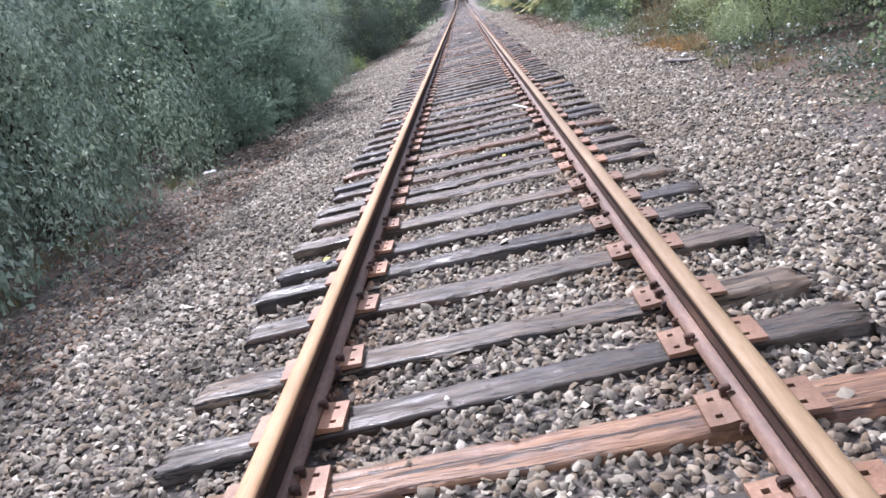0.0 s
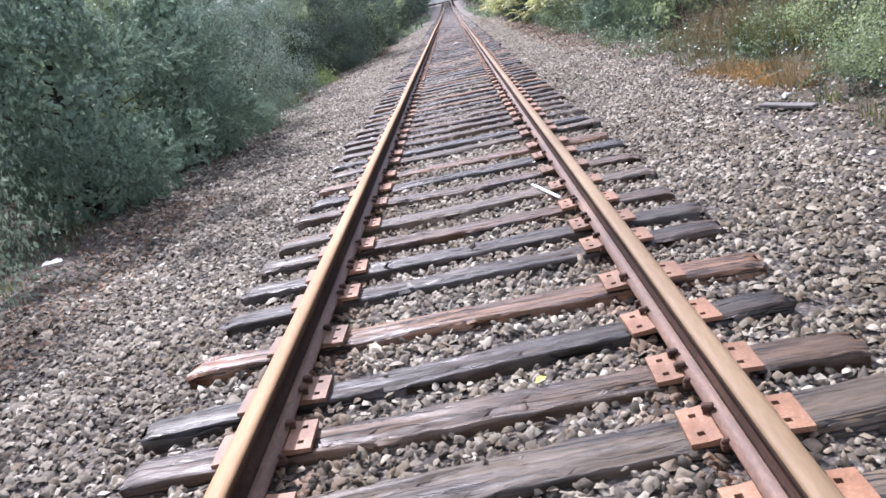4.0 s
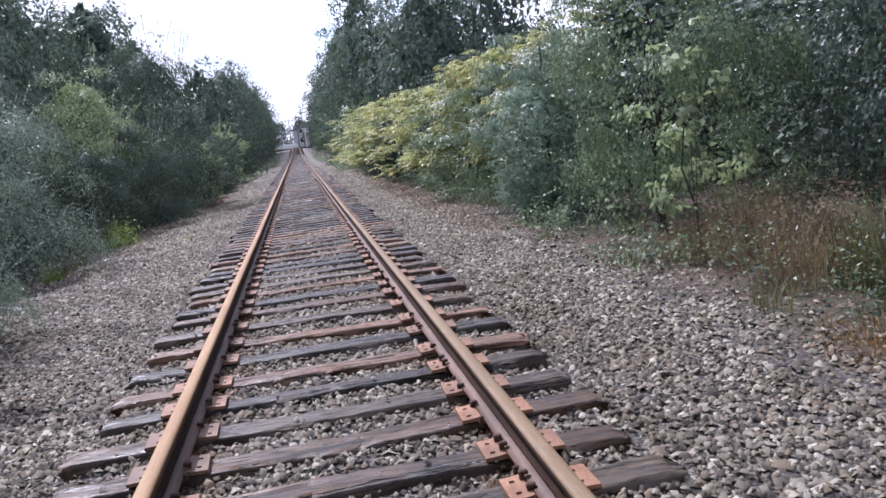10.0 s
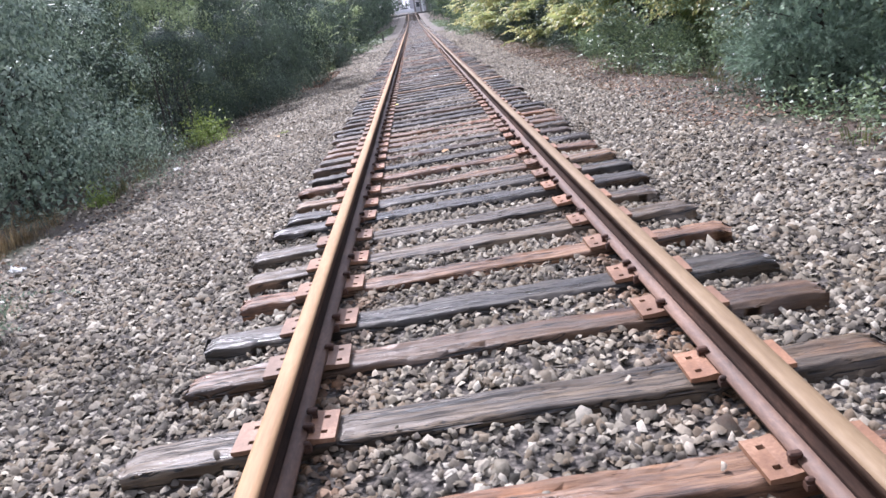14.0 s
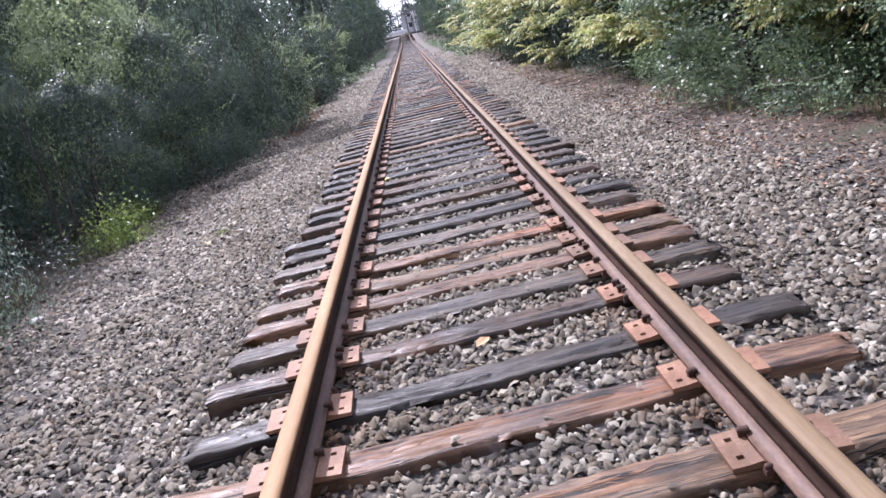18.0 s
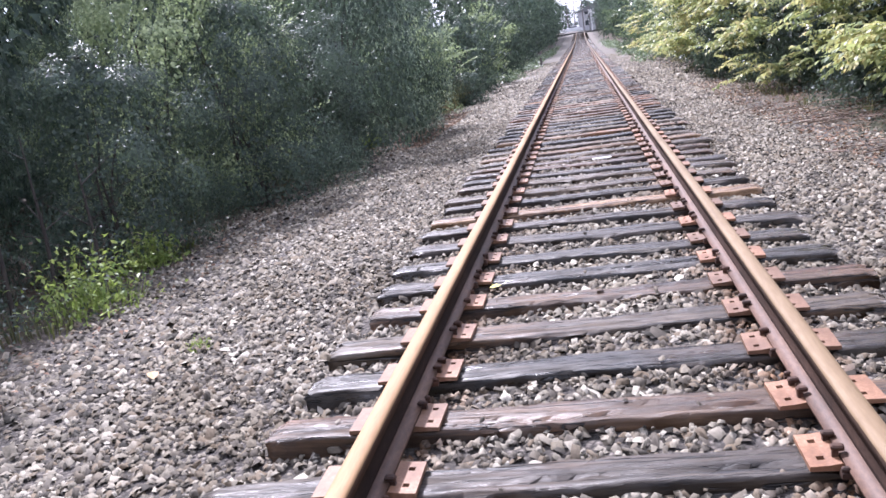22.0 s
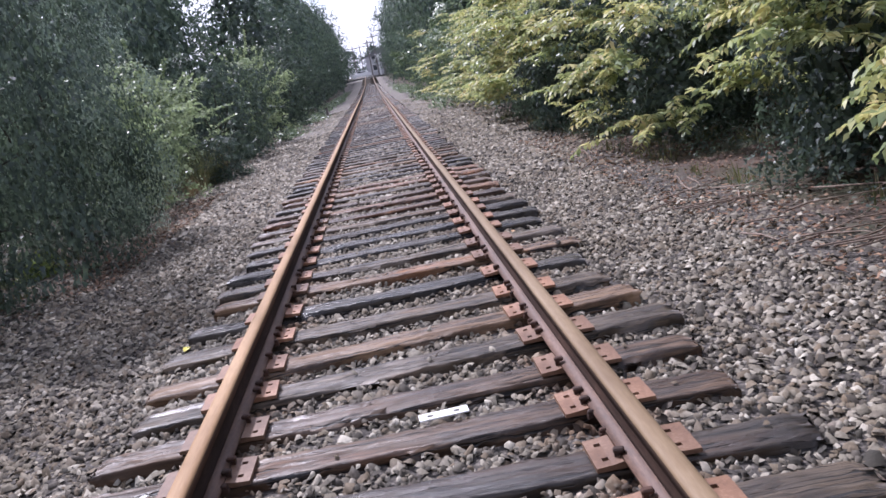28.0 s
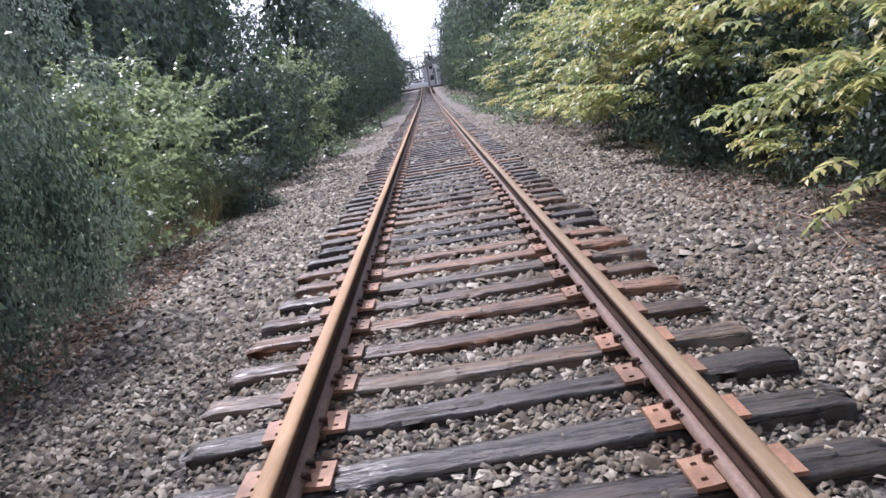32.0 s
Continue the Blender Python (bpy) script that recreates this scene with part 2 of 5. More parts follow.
gn1, gn2 = GROUND.noise(gv, 1.1, 5, 0.6), GROUND.noise(gv, 26, 5, 0.7)
soil = GROUND.ramp(gn2, [(0.28, (0.020, 0.013, 0.009)), (0.5, (0.062, 0.039, 0.026)), (0.72, (0.140, 0.088, 0.057))])
soil = GROUND.mix(GROUND.ramp(gn1, [(0.46, grey(0)), (0.62, grey(0.75))]), soil, (0.034, 0.044, 0.018))
sep = GROUND.node("ShaderNodeSeparateXYZ", Vector=gv)
side = GROUND.node("ShaderNodeMath")
side.operation = "ADD"
GROUND.link(sep.outputs["X"], side.inputs[0])
side.inputs[1].default_value = 0.55
away = GROUND.node("ShaderNodeMath")
away.operation = "ABSOLUTE"
GROUND.link(side.outputs[0], away.inputs[0])
edge = GROUND.node("ShaderNodeMath")
edge.operation = "ADD"
GROUND.link(away.outputs[0], edge.inputs[0])
GROUND.link(gn1, edge.inputs[1])
verge = GROUND.node("ShaderNodeMapRange", Value=edge.outputs[0], From_Min=3.75, From_Max=4.45).outputs[0]
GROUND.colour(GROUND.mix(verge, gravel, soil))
GROUND.bump(GROUND.mix(0.5, gdist, gn2), 0.9, 0.03)
GROUND = GROUND.m


def leaf_mat(name, stops, rough=0.5, through_light=0.4, back=(0.25, 0.35, 0.08), other=None, spec=0.3):
    f = Mat(name, rough)
    g = f.node("ShaderNodeNewGeometry")
    c = f.ramp(g.outputs["Random Per Island"], stops)
    if other:
        c = f.mix(f.ramp(f.noise(f.coords(), 1.5, 2), [(0.43, grey(0)), (0.58, grey(1))]), c, f.ramp(g.outputs["Random Per Island"], other))
    f.colour(f.mix(0.6, c, f.mix(1.0, c, f.ramp(f.noise(f.coords(), 0.9, 3), [(0.35, grey(0.55)), (0.68, grey(1.35))]), "MULTIPLY")))
    f.b.inputs["Specular IOR Level"].default_value = spec
    t = f.node("ShaderNodeBsdfTranslucent")
    f.link(f.mix(0.5, c, back), t.inputs["Color"])
    s = f.node("ShaderNodeMixShader", Fac=through_light)
    f.link(f.b.outputs[0], s.inputs[1])
    f.link(t.outputs[0], s.inputs[2])
    f.link(s.outputs[0], f.t.nodes["Material Output"].inputs["Surface"])
    return f.m


LEAF = {
    "silver": leaf_mat("silvery_olive_leaves", [(0, (0.092, 0.132, 0.103)), (0.5, (0.182, 0.242, 0.180)), (0.88, (0.325, 0.395, 0.295)), (1, (0.442, 0.502, 0.387))], 0.44, 0.22, (0.23, 0.30, 0.19), None, 0.4),
    "pine": leaf_mat("blue_green_pine_needles", [(0, (0.115, 0.171, 0.129)), (0.6, (0.217, 0.301, 0.218)), (1, (0.352, 0.468, 0.316))], 0.45, 0.34, (0.26, 0.33, 0.26)),
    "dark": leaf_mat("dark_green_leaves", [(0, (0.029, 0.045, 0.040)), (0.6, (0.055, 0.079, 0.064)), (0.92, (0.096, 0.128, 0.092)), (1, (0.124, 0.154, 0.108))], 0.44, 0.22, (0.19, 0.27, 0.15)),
    "pale": leaf_mat("fresh_pale_green_leaves", [(0, (0.13, 0.175, 0.095)), (0.5, (0.26, 0.32, 0.170)), (1, (0.44, 0.50, 0.30))], 0.40, 0.45, (0.32, 0.40, 0.19)),
    "knot": leaf_mat("green_and_yellow_pinnate_leaves", [(0, (0.10, 0.145, 0.070)), (0.5, (0.22, 0.28, 0.115)), (1, (0.40, 0.45, 0.19))], 0.44, 0.42, (0.46, 0.49, 0.18), [(0, (0.24, 0.27, 0.11)), (0.5, (0.48, 0.46, 0.18)), (0.85, (0.64, 0.55, 0.24)), (1, (0.62, 0.43, 0.22))]),
    "vine": leaf_mat("glossy_vine_leaves", [(0, (0.073, 0.107, 0.073)), (0.5, (0.146, 0.201, 0.120)), (0.9, (0.232, 0.293, 0.152)), (1, (0.329, 0.378, 0.220))], 0.40, 0.24, (0.24, 0.33, 0.15)),
    "tree": leaf_mat("deep_green_tree_leaves", [(0, (0.044, 0.066, 0.059)), (0.5, (0.083, 0.117, 0.095)), (1, (0.165, 0.210, 0.146))], 0.55, 0.22, (0.19, 0.27, 0.15), None, 0.15),
    "red": leaf_mat("dull_red_leaves", [(0, (0.14, 0.035, 0.022)), (1, (0.30, 0.10, 0.07))], 0.5, 0.3, (0.4, 0.1, 0.05)),
    "straw": leaf_mat("dry_tan_grass", [(0, (0.12, 0.085, 0.052)), (0.5, (0.215, 0.160, 0.100)), (1, (0.35, 0.275, 0.18))], 0.7, 0.25, (0.4, 0.3, 0.12)),
    "weed": leaf_mat("bright_green_weed_leaves", [(0, (0.09, 0.15, 0.035)), (0.5, (0.19, 0.27, 0.065)), (1, (0.34, 0.40, 0.13))], 0.5, 0.4, (0.36, 0.44, 0.10)),
    "grass": leaf_mat("green_grass", [(0, (0.036, 0.046, 0.024)), (0.5, (0.074, 0.084, 0.042)), (0.8, (0.13, 0.125, 0.068)), (1, (0.21, 0.17, 0.10))], 0.5, 0.3, (0.28, 0.29, 0.10)),
    "moss": leaf_mat("orange_dead_grass", [(0, (0.20, 0.115, 0.045)), (0.6, (0.34, 0.21, 0.085)), (1, (0.44, 0.32, 0.14))], 0.75, 0.2, (0.5, 0.3, 0.1)),
    "litter": leaf_mat("brown_dead_leaves", [(0, (0.07, 0.04, 0.026)), (0.5, (0.17, 0.095, 0.06)), (1, (0.30, 0.20, 0.13))], 0.8, 0.1, (0.3, 0.18, 0.08)),
}

BARK = Mat("grey_brown_bark", 0.9)
bv = BARK.coords((1, 1, 0.25))
BARK.colour(BARK.ramp(BARK.noise(bv, 22, 5), [(0.3, (0.016, 0.013, 0.011)), (0.7, (0.068, 0.055, 0.046))]))
BARK.bump(BARK.noise(bv, 30, 5), 0.6, 0.01)
BARK = BARK.m


def plain_mat(name, a, b, scale=12, rough=0.7, metal=0.0):
    p = Mat(name, rough, metal)
    n = p.noise(p.coords(), scale, 5)
    p.colour(p.ramp(n, [(0.3, a), (0.7, b)]))
    p.bump(n, 0.2, 0.003)
    return p.m


SIDING = plain_mat("dull_grey_siding", (0.30, 0.30, 0.31), (0.42, 0.42, 0.43), 3, 0.7)
WHITE = plain_mat("weathered_white_paint", (0.62, 0.61, 0.58), (0.82, 0.81, 0.78), 9, 0.55)
PAPER = plain_mat("bleached_white_litter", (0.66, 0.65, 0.62), (0.85, 0.84, 0.82), 40, 0.8)
GALV = plain_mat("bright_galvanized_steel", (0.55, 0.54, 0.53), (0.78, 0.77, 0.76), 30, 0.4, 0.5)
STRAWTWIG = plain_mat("bleached_dead_twigs", (0.10, 0.066, 0.050), (0.28, 0.215, 0.17), 14, 0.85)
POLEWOOD = plain_mat("grey_pole_wood", (0.09, 0.08, 0.075), (0.17, 0.155, 0.145), 8, 0.9)
ROOF = plain_mat("grey_shingles", (0.10, 0.10, 0.105), (0.17, 0.17, 0.175), 6, 0.9)
GLASSDARK = plain_mat("dark_window_glass", (0.02, 0.022, 0.025), (0.04, 0.045, 0.05), 2, 0.08)
ASPHALT = plain_mat("worn_asphalt", (0.045, 0.045, 0.046), (0.075, 0.074, 0.072), 20, 0.9)
CARPAINT = plain_mat("white_car_paint", (0.74, 0.74, 0.74), (0.80, 0.80, 0.80), 2, 0.25)
RUBBER = plain_mat("black_rubber", (0.015, 0.015, 0.015), (0.03, 0.03, 0.03), 20, 0.85)
YELLOW = plain_mat("yellow_fallen_leaf", (0.55, 0.48, 0.06), (0.70, 0.62, 0.12), 30, 0.6)
TANLEAF = plain_mat("tan_fallen_leaf", (0.36, 0.20, 0.09), (0.50, 0.32, 0.16), 30, 0.7)


# ---- mesh helpers ----
def mesh_of(name, verts, faces, material, smooth=False):
    """A mesh from arrays of points and of equal-sided faces."""
    verts, faces = np.asarray(verts, np.float32), np.asarray(faces, np.int32)
    k = faces.shape[1]
    me = bpy.data.meshes.new(name)
    me.vertices.add(len(verts))
    me.vertices.foreach_set("co", verts.ravel())
    me.loops.add(faces.size)
    me.loops.foreach_set("vertex_index", faces.ravel())
    me.polygons.add(len(faces))
    me.polygons.foreach_set("loop_start", np.arange(len(faces), dtype=np.int32) * k)
    me.update(calc_edges=True)
    if smooth:
        me.polygons.foreach_set("use_smooth", np.ones(len(faces), bool))
    me.materials.append(material)
    return me


def child(name, data, parent, label="", at=None):
    ob = new(name, data)
    ob.parent = parent
    if at is not None:
        ob.matrix_basis = at
    return tagged(ob, label) if label else ob


def part(name, bm, material, parent=None, label=""):
    me = bpy.data.meshes.new(name)
    bm.to_mesh(me)
    bm.free()
    me.materials.append(material)
    ob = new(name, me)
    ob.parent = parent
    return tagged(ob, label) if label else ob


def add_box(bm, x0, x1, y0, y1, z0, z1, bevel=0.0):
    m = Matrix.Translation(((x0 + x1) / 2, (y0 + y1) / 2, (z0 + z1) / 2)) @ Matrix.Diagonal((x1 - x0, y1 - y0, z1 - z0, 1))
    got = bmesh.ops.create_cube(bm, size=1, matrix=m)
    if bevel:
        es = list({e for v in got["verts"] for e in v.link_edges})
        bmesh.ops.bevel(bm, geom=es, offset=bevel, segments=1, affect="EDGES")


def box_bm(*a, bevel=0.0):
    bm = bmesh.new()
    add_box(bm, *a, bevel=bevel)
    return bm


def tube(points, radii, sides=6):
    """Points and quads of a tapered tube along a line of points."""
    pts = [Vector(p) for p in points]
    vs, fs = [], []
    for i, p in enumerate(pts):
        d = (pts[min(i + 1, len(pts) - 1)] - pts[max(i - 1, 0)]).normalized()
        a = d.orthogonal().normalized()
        b = d.cross(a)
        for k in range(sides):
            u = 2 * math.pi * k / sides
            vs.append(p + (a * math.cos(u) + b * math.sin(u)) * radii[i])
    for i in range(len(pts) - 1):
        for k in range(sides):
            k2 = (k + 1) % sides
            fs.append((i * sides + k, i * sides + k2, (i + 1) * sides + k2, (i + 1) * sides + k))
    return np.array([tuple(v) for v in vs]), np.array(fs)


def joined(pieces):
    """Arrays of points and quads, joined into one."""
    vs, fs, n = [], [], 0
    for v, f in pieces:
        vs.append(v)
        fs.append(f + n)
        n += len(v)
    return np.concatenate(vs), np.concatenate(fs)


# ---- the ground ----
rng = np.random.default_rng(7)


def bed(x):
    """Height of the ballast and verge across the track."""
    return np.interp(x, [-60, -8, -5.0, -3.6, -2.2, -1.45, -1.25, -0.9, 0.9, 1.25, 1.45, 2.4, 3.4, 5.0, 9, 60], [-0.6, -0.45, -0.31, -0.20, -0.12, -0.078, -0.058, -0.030, -0.030, -0.058, -0.078, -0.11, -0.13, -0.09, 0.05, 0.3])


def rise(y):
    """The line climbs gently towards the road crossing."""
    return 1.7 * np.clip((np.asarray(y, float) - 90) / 110, 0, 1.2) ** 2


def rolling(x, y):
    return 0.014 * np.sin(1.7 * x + 0.6 * y) * np.sin(0.9 * y - 0.4 * x) + 0.008 * np.sin(3.9 * x - 2.1 * y)


xs = np.concatenate([[-2500, -600, -150, -60, -25, -14], np.arange(-9, 9.01, 0.3), [14, 25, 60, 150, 600, 2500]])
ys = np.concatenate([[-900, -200, -60, -20], np.arange(-8, 60, 0.35), np.arange(60, 215, 2.5), [240, 300, 450, 900, 1800, 4000]])
gx, gy = np.meshgrid(xs, ys)
gz = bed(gx) + np.where((np.abs(gx) < 9) & (gy > -8) & (gy < 60), rolling(gx, gy), 0) - 0.025 + np.where(gy < 600, rise(gy), 2.45)
nx = len(xs)
quad = np.array([(j * nx + i, j * nx + i + 1, (j + 1) * nx + i + 1, (j + 1) * nx + i) for j in range(len(ys) - 1) for i in range(nx - 1)])
ground = new("ground", mesh_of("ground", np.stack([gx.ravel(), gy.ravel(), gz.ravel()], 1), quad, GROUND, True))
tagged(ground, "grey crushed-stone railway bed with brown leaf-littered verges", "ground", kind="structure")

# ---- ties: place at each rail and kind of timber ----
TIES = [
    (2.18, 2.20, "O"), (2.63, 2.70, "D"), (3.14, 3.16, "G"), (3.78, 3.81, "G"), (4.32, 4.34, "D"), (4.74, 4.78, "D"), (5.27, 5.32, "G"), (5.89, 5.92, "G"),
    (6.25, 6.33, "G"), (6.70, 6.72, "B"), (7.06, 7.14, "D"), (7.59, 7.63, "O"), (8.16, 8.21, "D"), (8.58, 8.60, "D"), (9.05, 9.06, "B"), (9.53, 9.60, "G"),
    (10.16, 10.16, "B"), (10.66, 10.73, "S"), (11.20, 11.23, "O"), (11.83, 11.92, "G"), (12.24, 12.27, "S"), (12.81, 12.86, "G"), (13.27, 13.31, "G"),
    (13.69, 13.72, "B"), (14.14, 14.20, "B"), (14.58, 14.62, "G"), (15.06, 15.09, "D"), (15.48, 15.52, "O"), (16.03, 16.07, "S"), (16.53, 16.51, "O"), (17.10, 17.10, "G"),
    (17.68, 17.68, "B"), (18.12, 18.12, "S"), (18.63, 18.65, "O"), (19.08, 19.14, "G"), (19.58, 19.64, "G"), (20.11, 20.13, "S"), (20.50, 20.57, "S"),
    (20.96, 21.04, "T"), (21.51, 21.58, "O"), (21.97, 22.04, "D"), (22.49, 22.55, "B"), (22.90, 22.96, "G"), (23.27, 23.33, "O"), (23.60, 23.63, "T"),
    (24.00, 24.04, "O"), (24.43, 24.47, "G"), (24.82, 24.86, "D"), (25.22, 25.28, "D"), (25.67, 25.69, "B"), (26.12, 26.18, "S"), (26.58, 26.64, "G"),
    (27.05, 27.09, "B"), (27.49, 27.53, "S"), (27.95, 27.97, "S"), (28.46, 28.44, "D"), (28.94, 28.94, "D"), (29.39, 29.43, "T"), (29.88, 29.88, "D"),
    (30.28, 30.31, "G"), (30.80, 30.75, "G"), (31.18, 31.13, "D"), (31.56, 31.56, "B"), (31.94, 31.98, "B"), (32.36, 32.41, "G"), (32.74, 32.82, "T"),
    (33.21, 33.23, "G"), (33.71, 33.74, "S"), (34.25, 34.24, "T"), (34.64, 34.67, "G"), (35.13, 35.18, "S"), (35.57, 35.62, "S"), (36.05, 36.09, "D"),
    (36.51, 36.52, "G"), (36.98, 37.01, "B"), (37.47, 37.50, "O"), (37.93, 37.97, "B"),
]
ty = 38.40
while ty < 146:
    TIES.append((ty, ty + rng.normal(0.03, 0.02), "DGBGSDTBGDOG"[int(rng.integers(12))]))
    ty += rng.normal(0.47, 0.045)
for k in range(5):
    TIES.append((1.70 - 0.48 * k, 1.72 - 0.48 * k, "DGBDGB"[k]))
TIES.sort()
PIECES_TO = 44.0     # ties up to here have their spikes built


def timber_mesh(seed, letter, fine):
    """One hewn tie, 2.6 m by 0.19 m, with worn arrises and open splits; its top lies at 0."""
    r = np.random.default_rng(seed)
    n = 52 if fine else 6
    half, w, d = 1.305 + r.normal(0, 0.012), 0.093 + r.normal(0, 0.007), 0.17
    us = [-0.88, -0.68, -0.48, -0.30, -0.12, 0.06, 0.24, 0.44, 0.66, 0.88] if fine else [-0.88, -0.3, 0.3, 0.88]
    prof = [(-w, -d), (-w, -0.016), (-w * 0.98, -0.004)] + [(u * w, 0.0) for u in us] + [(w * 0.98, -0.004), (w, -0.016), (w, -d)]
    px = np.linspace(-half, half, n)
    # splits that wander along the grain: where they start, end, lie and how deep they are
    splits = [(r.uniform(-1.4, 0.2), r.uniform(0.5, 1.9), 3 + int(r.integers(1, len(us) - 1)), r.uniform(0.010, 0.030)) for _ in range(int(r.integers(1, 4)))] if fine else []
    vs = []
    for i, x in enumerate(px):
        wob = 0.005 * math.sin(2.3 * x + seed) + 0.003 * math.sin(6.1 * x + 2 * seed)
        tip = i in (0, n - 1)
        for j, (y, z) in enumerate(prof):
            e = r.normal(0, 1, 2) * np.array([0.0030, 0.0022]) if fine else (0, 0)
            sag = -0.005 * abs(math.sin(3.1 * x + seed)) - 0.004 * max(0.0, math.sin(7.3 * x + 1.7 * seed + j))
            for x0, ln, jj, dp in splits:
                if x0 < x < x0 + ln and j == jj + (1 if math.sin(1.9 * x + seed) > 0.75 else 0):
                    sag -= dp * (0.5 + 0.5 * r.random())
            if fine and j in (1, 2, len(prof) - 3, len(prof) - 2):
                sag -= 0.018 * max(0.0, math.sin(4.7 * x + 2.3 * seed + j) - 0.72) / 0.28
            vs.append((x + r.normal(0, 0.009) * tip, (y + wob + e[0]) * (0.985 if tip else 1), z + e[1] + sag - 0.012 * tip * (z > -0.05)))
    m = len(prof)
    fs = [(i * m + j, (i + 1) * m + j, (i + 1) * m + j + 1, i * m + j + 1) for i in range(n - 1) for j in range(m - 1)]
    for b, flip in ((0, 1), ((n - 1) * m, 0)):
        for j in range(m // 2 - 1):
            q = (b + j, b + j + 1, b + m - 2 - j, b + m - 1 - j)
            fs.append(q[::-1] if flip else q)
    return mesh_of("timber", vs, fs, WOOD[letter])


def plate_mesh():
    """A steel tie plate with square spike holes and two shoulders; the gauge end is towards -x."""
    ux = [-0.165, -0.135, -0.113, -0.075, -0.071, 0.071, 0.075, 0.113, 0.135, 0.185]
    uy = [-0.099, -0.062, -0.040, 0.040, 0.062, 0.099]
    holes = {(1, 1), (1, 3), (7, 1), (7, 3)}
    tops = [0.016, 0.017, 0.018, 0.024, 0.020, 0.020, 0.024, 0.018, 0.017, 0.016]
    bm = bmesh.new()
    top = {(i, j): bm.verts.new((x, y, tops[i])) for i, x in enumerate(ux) for j, y in enumerate(uy)}
    low = {(i, j): bm.verts.new((x, y, 0.0)) for i, x in enumerate(ux) for j, y in enumerate(uy)}
    cell = {(i, j) for i in range(len(ux) - 1) for j in range(len(uy) - 1)} - holes
    for i, j in cell:
        bm.faces.new([top[i, j], top[i + 1, j], top[i + 1, j + 1], top[i, j + 1]])
        for a, b, c in (((i, j), (i + 1, j), (i, j - 1)), ((i + 1, j), (i + 1, j + 1), (i + 1, j)), ((i + 1, j + 1), (i, j + 1), (i, j + 1)), ((i, j + 1), (i, j), (i - 1, j))):
            if c not in cell:
                bm.faces.new([top[a], low[a], low[b], top[b]])
    bm.normal_update()
    me = bpy.data.meshes.new("tie_plate")
    bm.to_mesh(me)
    bm.free()
    me.materials.append(PLATE)
    return me


def spike_mesh():
    """A cut spike: square shank and a wedge head that hooks over the rail foot towards +x."""
    bm = bmesh.new()
    add_box(bm, -0.009, 0.009, -0.009, 0.009, -0.05, 0.022)
    add_box(bm, -0.012, 0.026, -0.013, 0.013, 0.016, 0.034, bevel=0.005)
    me = bpy.data.meshes.new("spike")
    bm.to_mesh(me)
    bm.free()
    me.materials.append(SPIKE)
    return me


def anchor_mesh():
    """A rail anchor: a bent steel clip under the rail foot, with a lug that shows on the gauge side."""
    bm = bmesh.new()
    add_box(bm, -0.085, 0.075, -0.013, 0.013, -0.020, -0.002)
    add_box(bm, -0.084, -0.060, -0.010, 0.010, -0.014, 0.014, bevel=0.005)
    add_box(bm, 0.060, 0.078, -0.010, 0.010, -0.014, 0.012, bevel=0.005)
    me = bpy.data.meshes.new("rail_anchor")
    bm.to_mesh(me)
    bm.free()
    me.materials.append(SPIKE)
    return me


TIMBER = {(l, k): timber_mesh(11 * k + ord(l), l, True) for l in WOOD for k in range(4)}
FAR_TIMBER = {l: timber_mesh(ord(l), l, False) for l in WOOD}
PLATE_ME, SPIKE_ME, ANCHOR_ME = plate_mesh(), spike_mesh(), anchor_mesh()
WORDS = {
    "D": "blackened creosoted wooden railroad tie bedded in ballast", "S": "sleek dark wooden railroad tie with a sheen on top", "G": "grey weathered wooden railroad tie with split grain",
    "B": "brown weathered wooden railroad tie with cracked grain", "T": "pale tan bleached wooden railroad tie in the ballast", "O": "rust-stained orange-brown wooden railroad tie",
}
GAUGE = 0.7525
rows_of_ties = []
for idx, (yl, yr, letter) in enumerate(TIES):
    yc, ang = (yl + yr) / 2, math.degrees(math.atan2(yr - yl, 1.18))
    ang = max(-4.5, min(4.5, ang))
    near = -0.6 < yc < PIECES_TO
    off = float(rng.normal(0, 0.03))
    rows_of_ties.append((yc, ang))
    tie = new("railroad_tie", TIMBER[letter, idx % 4] if near else FAR_TIMBER[letter])
    tie.matrix_basis = pose(off, yc, float(rng.uniform(-0.007, 0.001)) + float(rise(yc)), 0, 0, ang + (180 if idx % 2 else 0))
    tagged(tie, WORDS[letter], "railroad tie", "ties under the track")
    if yc > 80:
        continue
    inv = tie.matrix_basis.inverted()
    for s in (-1, 1):
        at = pose(s * (GAUGE + 0.006), yc + s * 0.59 * math.tan(radians(ang)), 0.0, 0, 0, (0 if s > 0 else 180) + float(rng.normal(0, 1.2)))
        plate = child("tie_plate", PLATE_ME, tie, "rusted steel tie plate with square spike holes", inv @ at)
        if near:
            spots = [(-0.083, 0.050 if idx % 2 else -0.050, 0)]
            if rng.random() < 0.45:
                spots.append((-0.083, -spots[0][1], 0))
            spots.append((0.083, -0.05 if idx % 2 else 0.05, 180))
            for sx, sy, rz in spots:
                child("spike", SPIKE_ME, plate, "", pose(sx, sy, 0.014 + float(rng.uniform(0, 0.012)), 0, 0, rz + float(rng.normal(0, 6))))

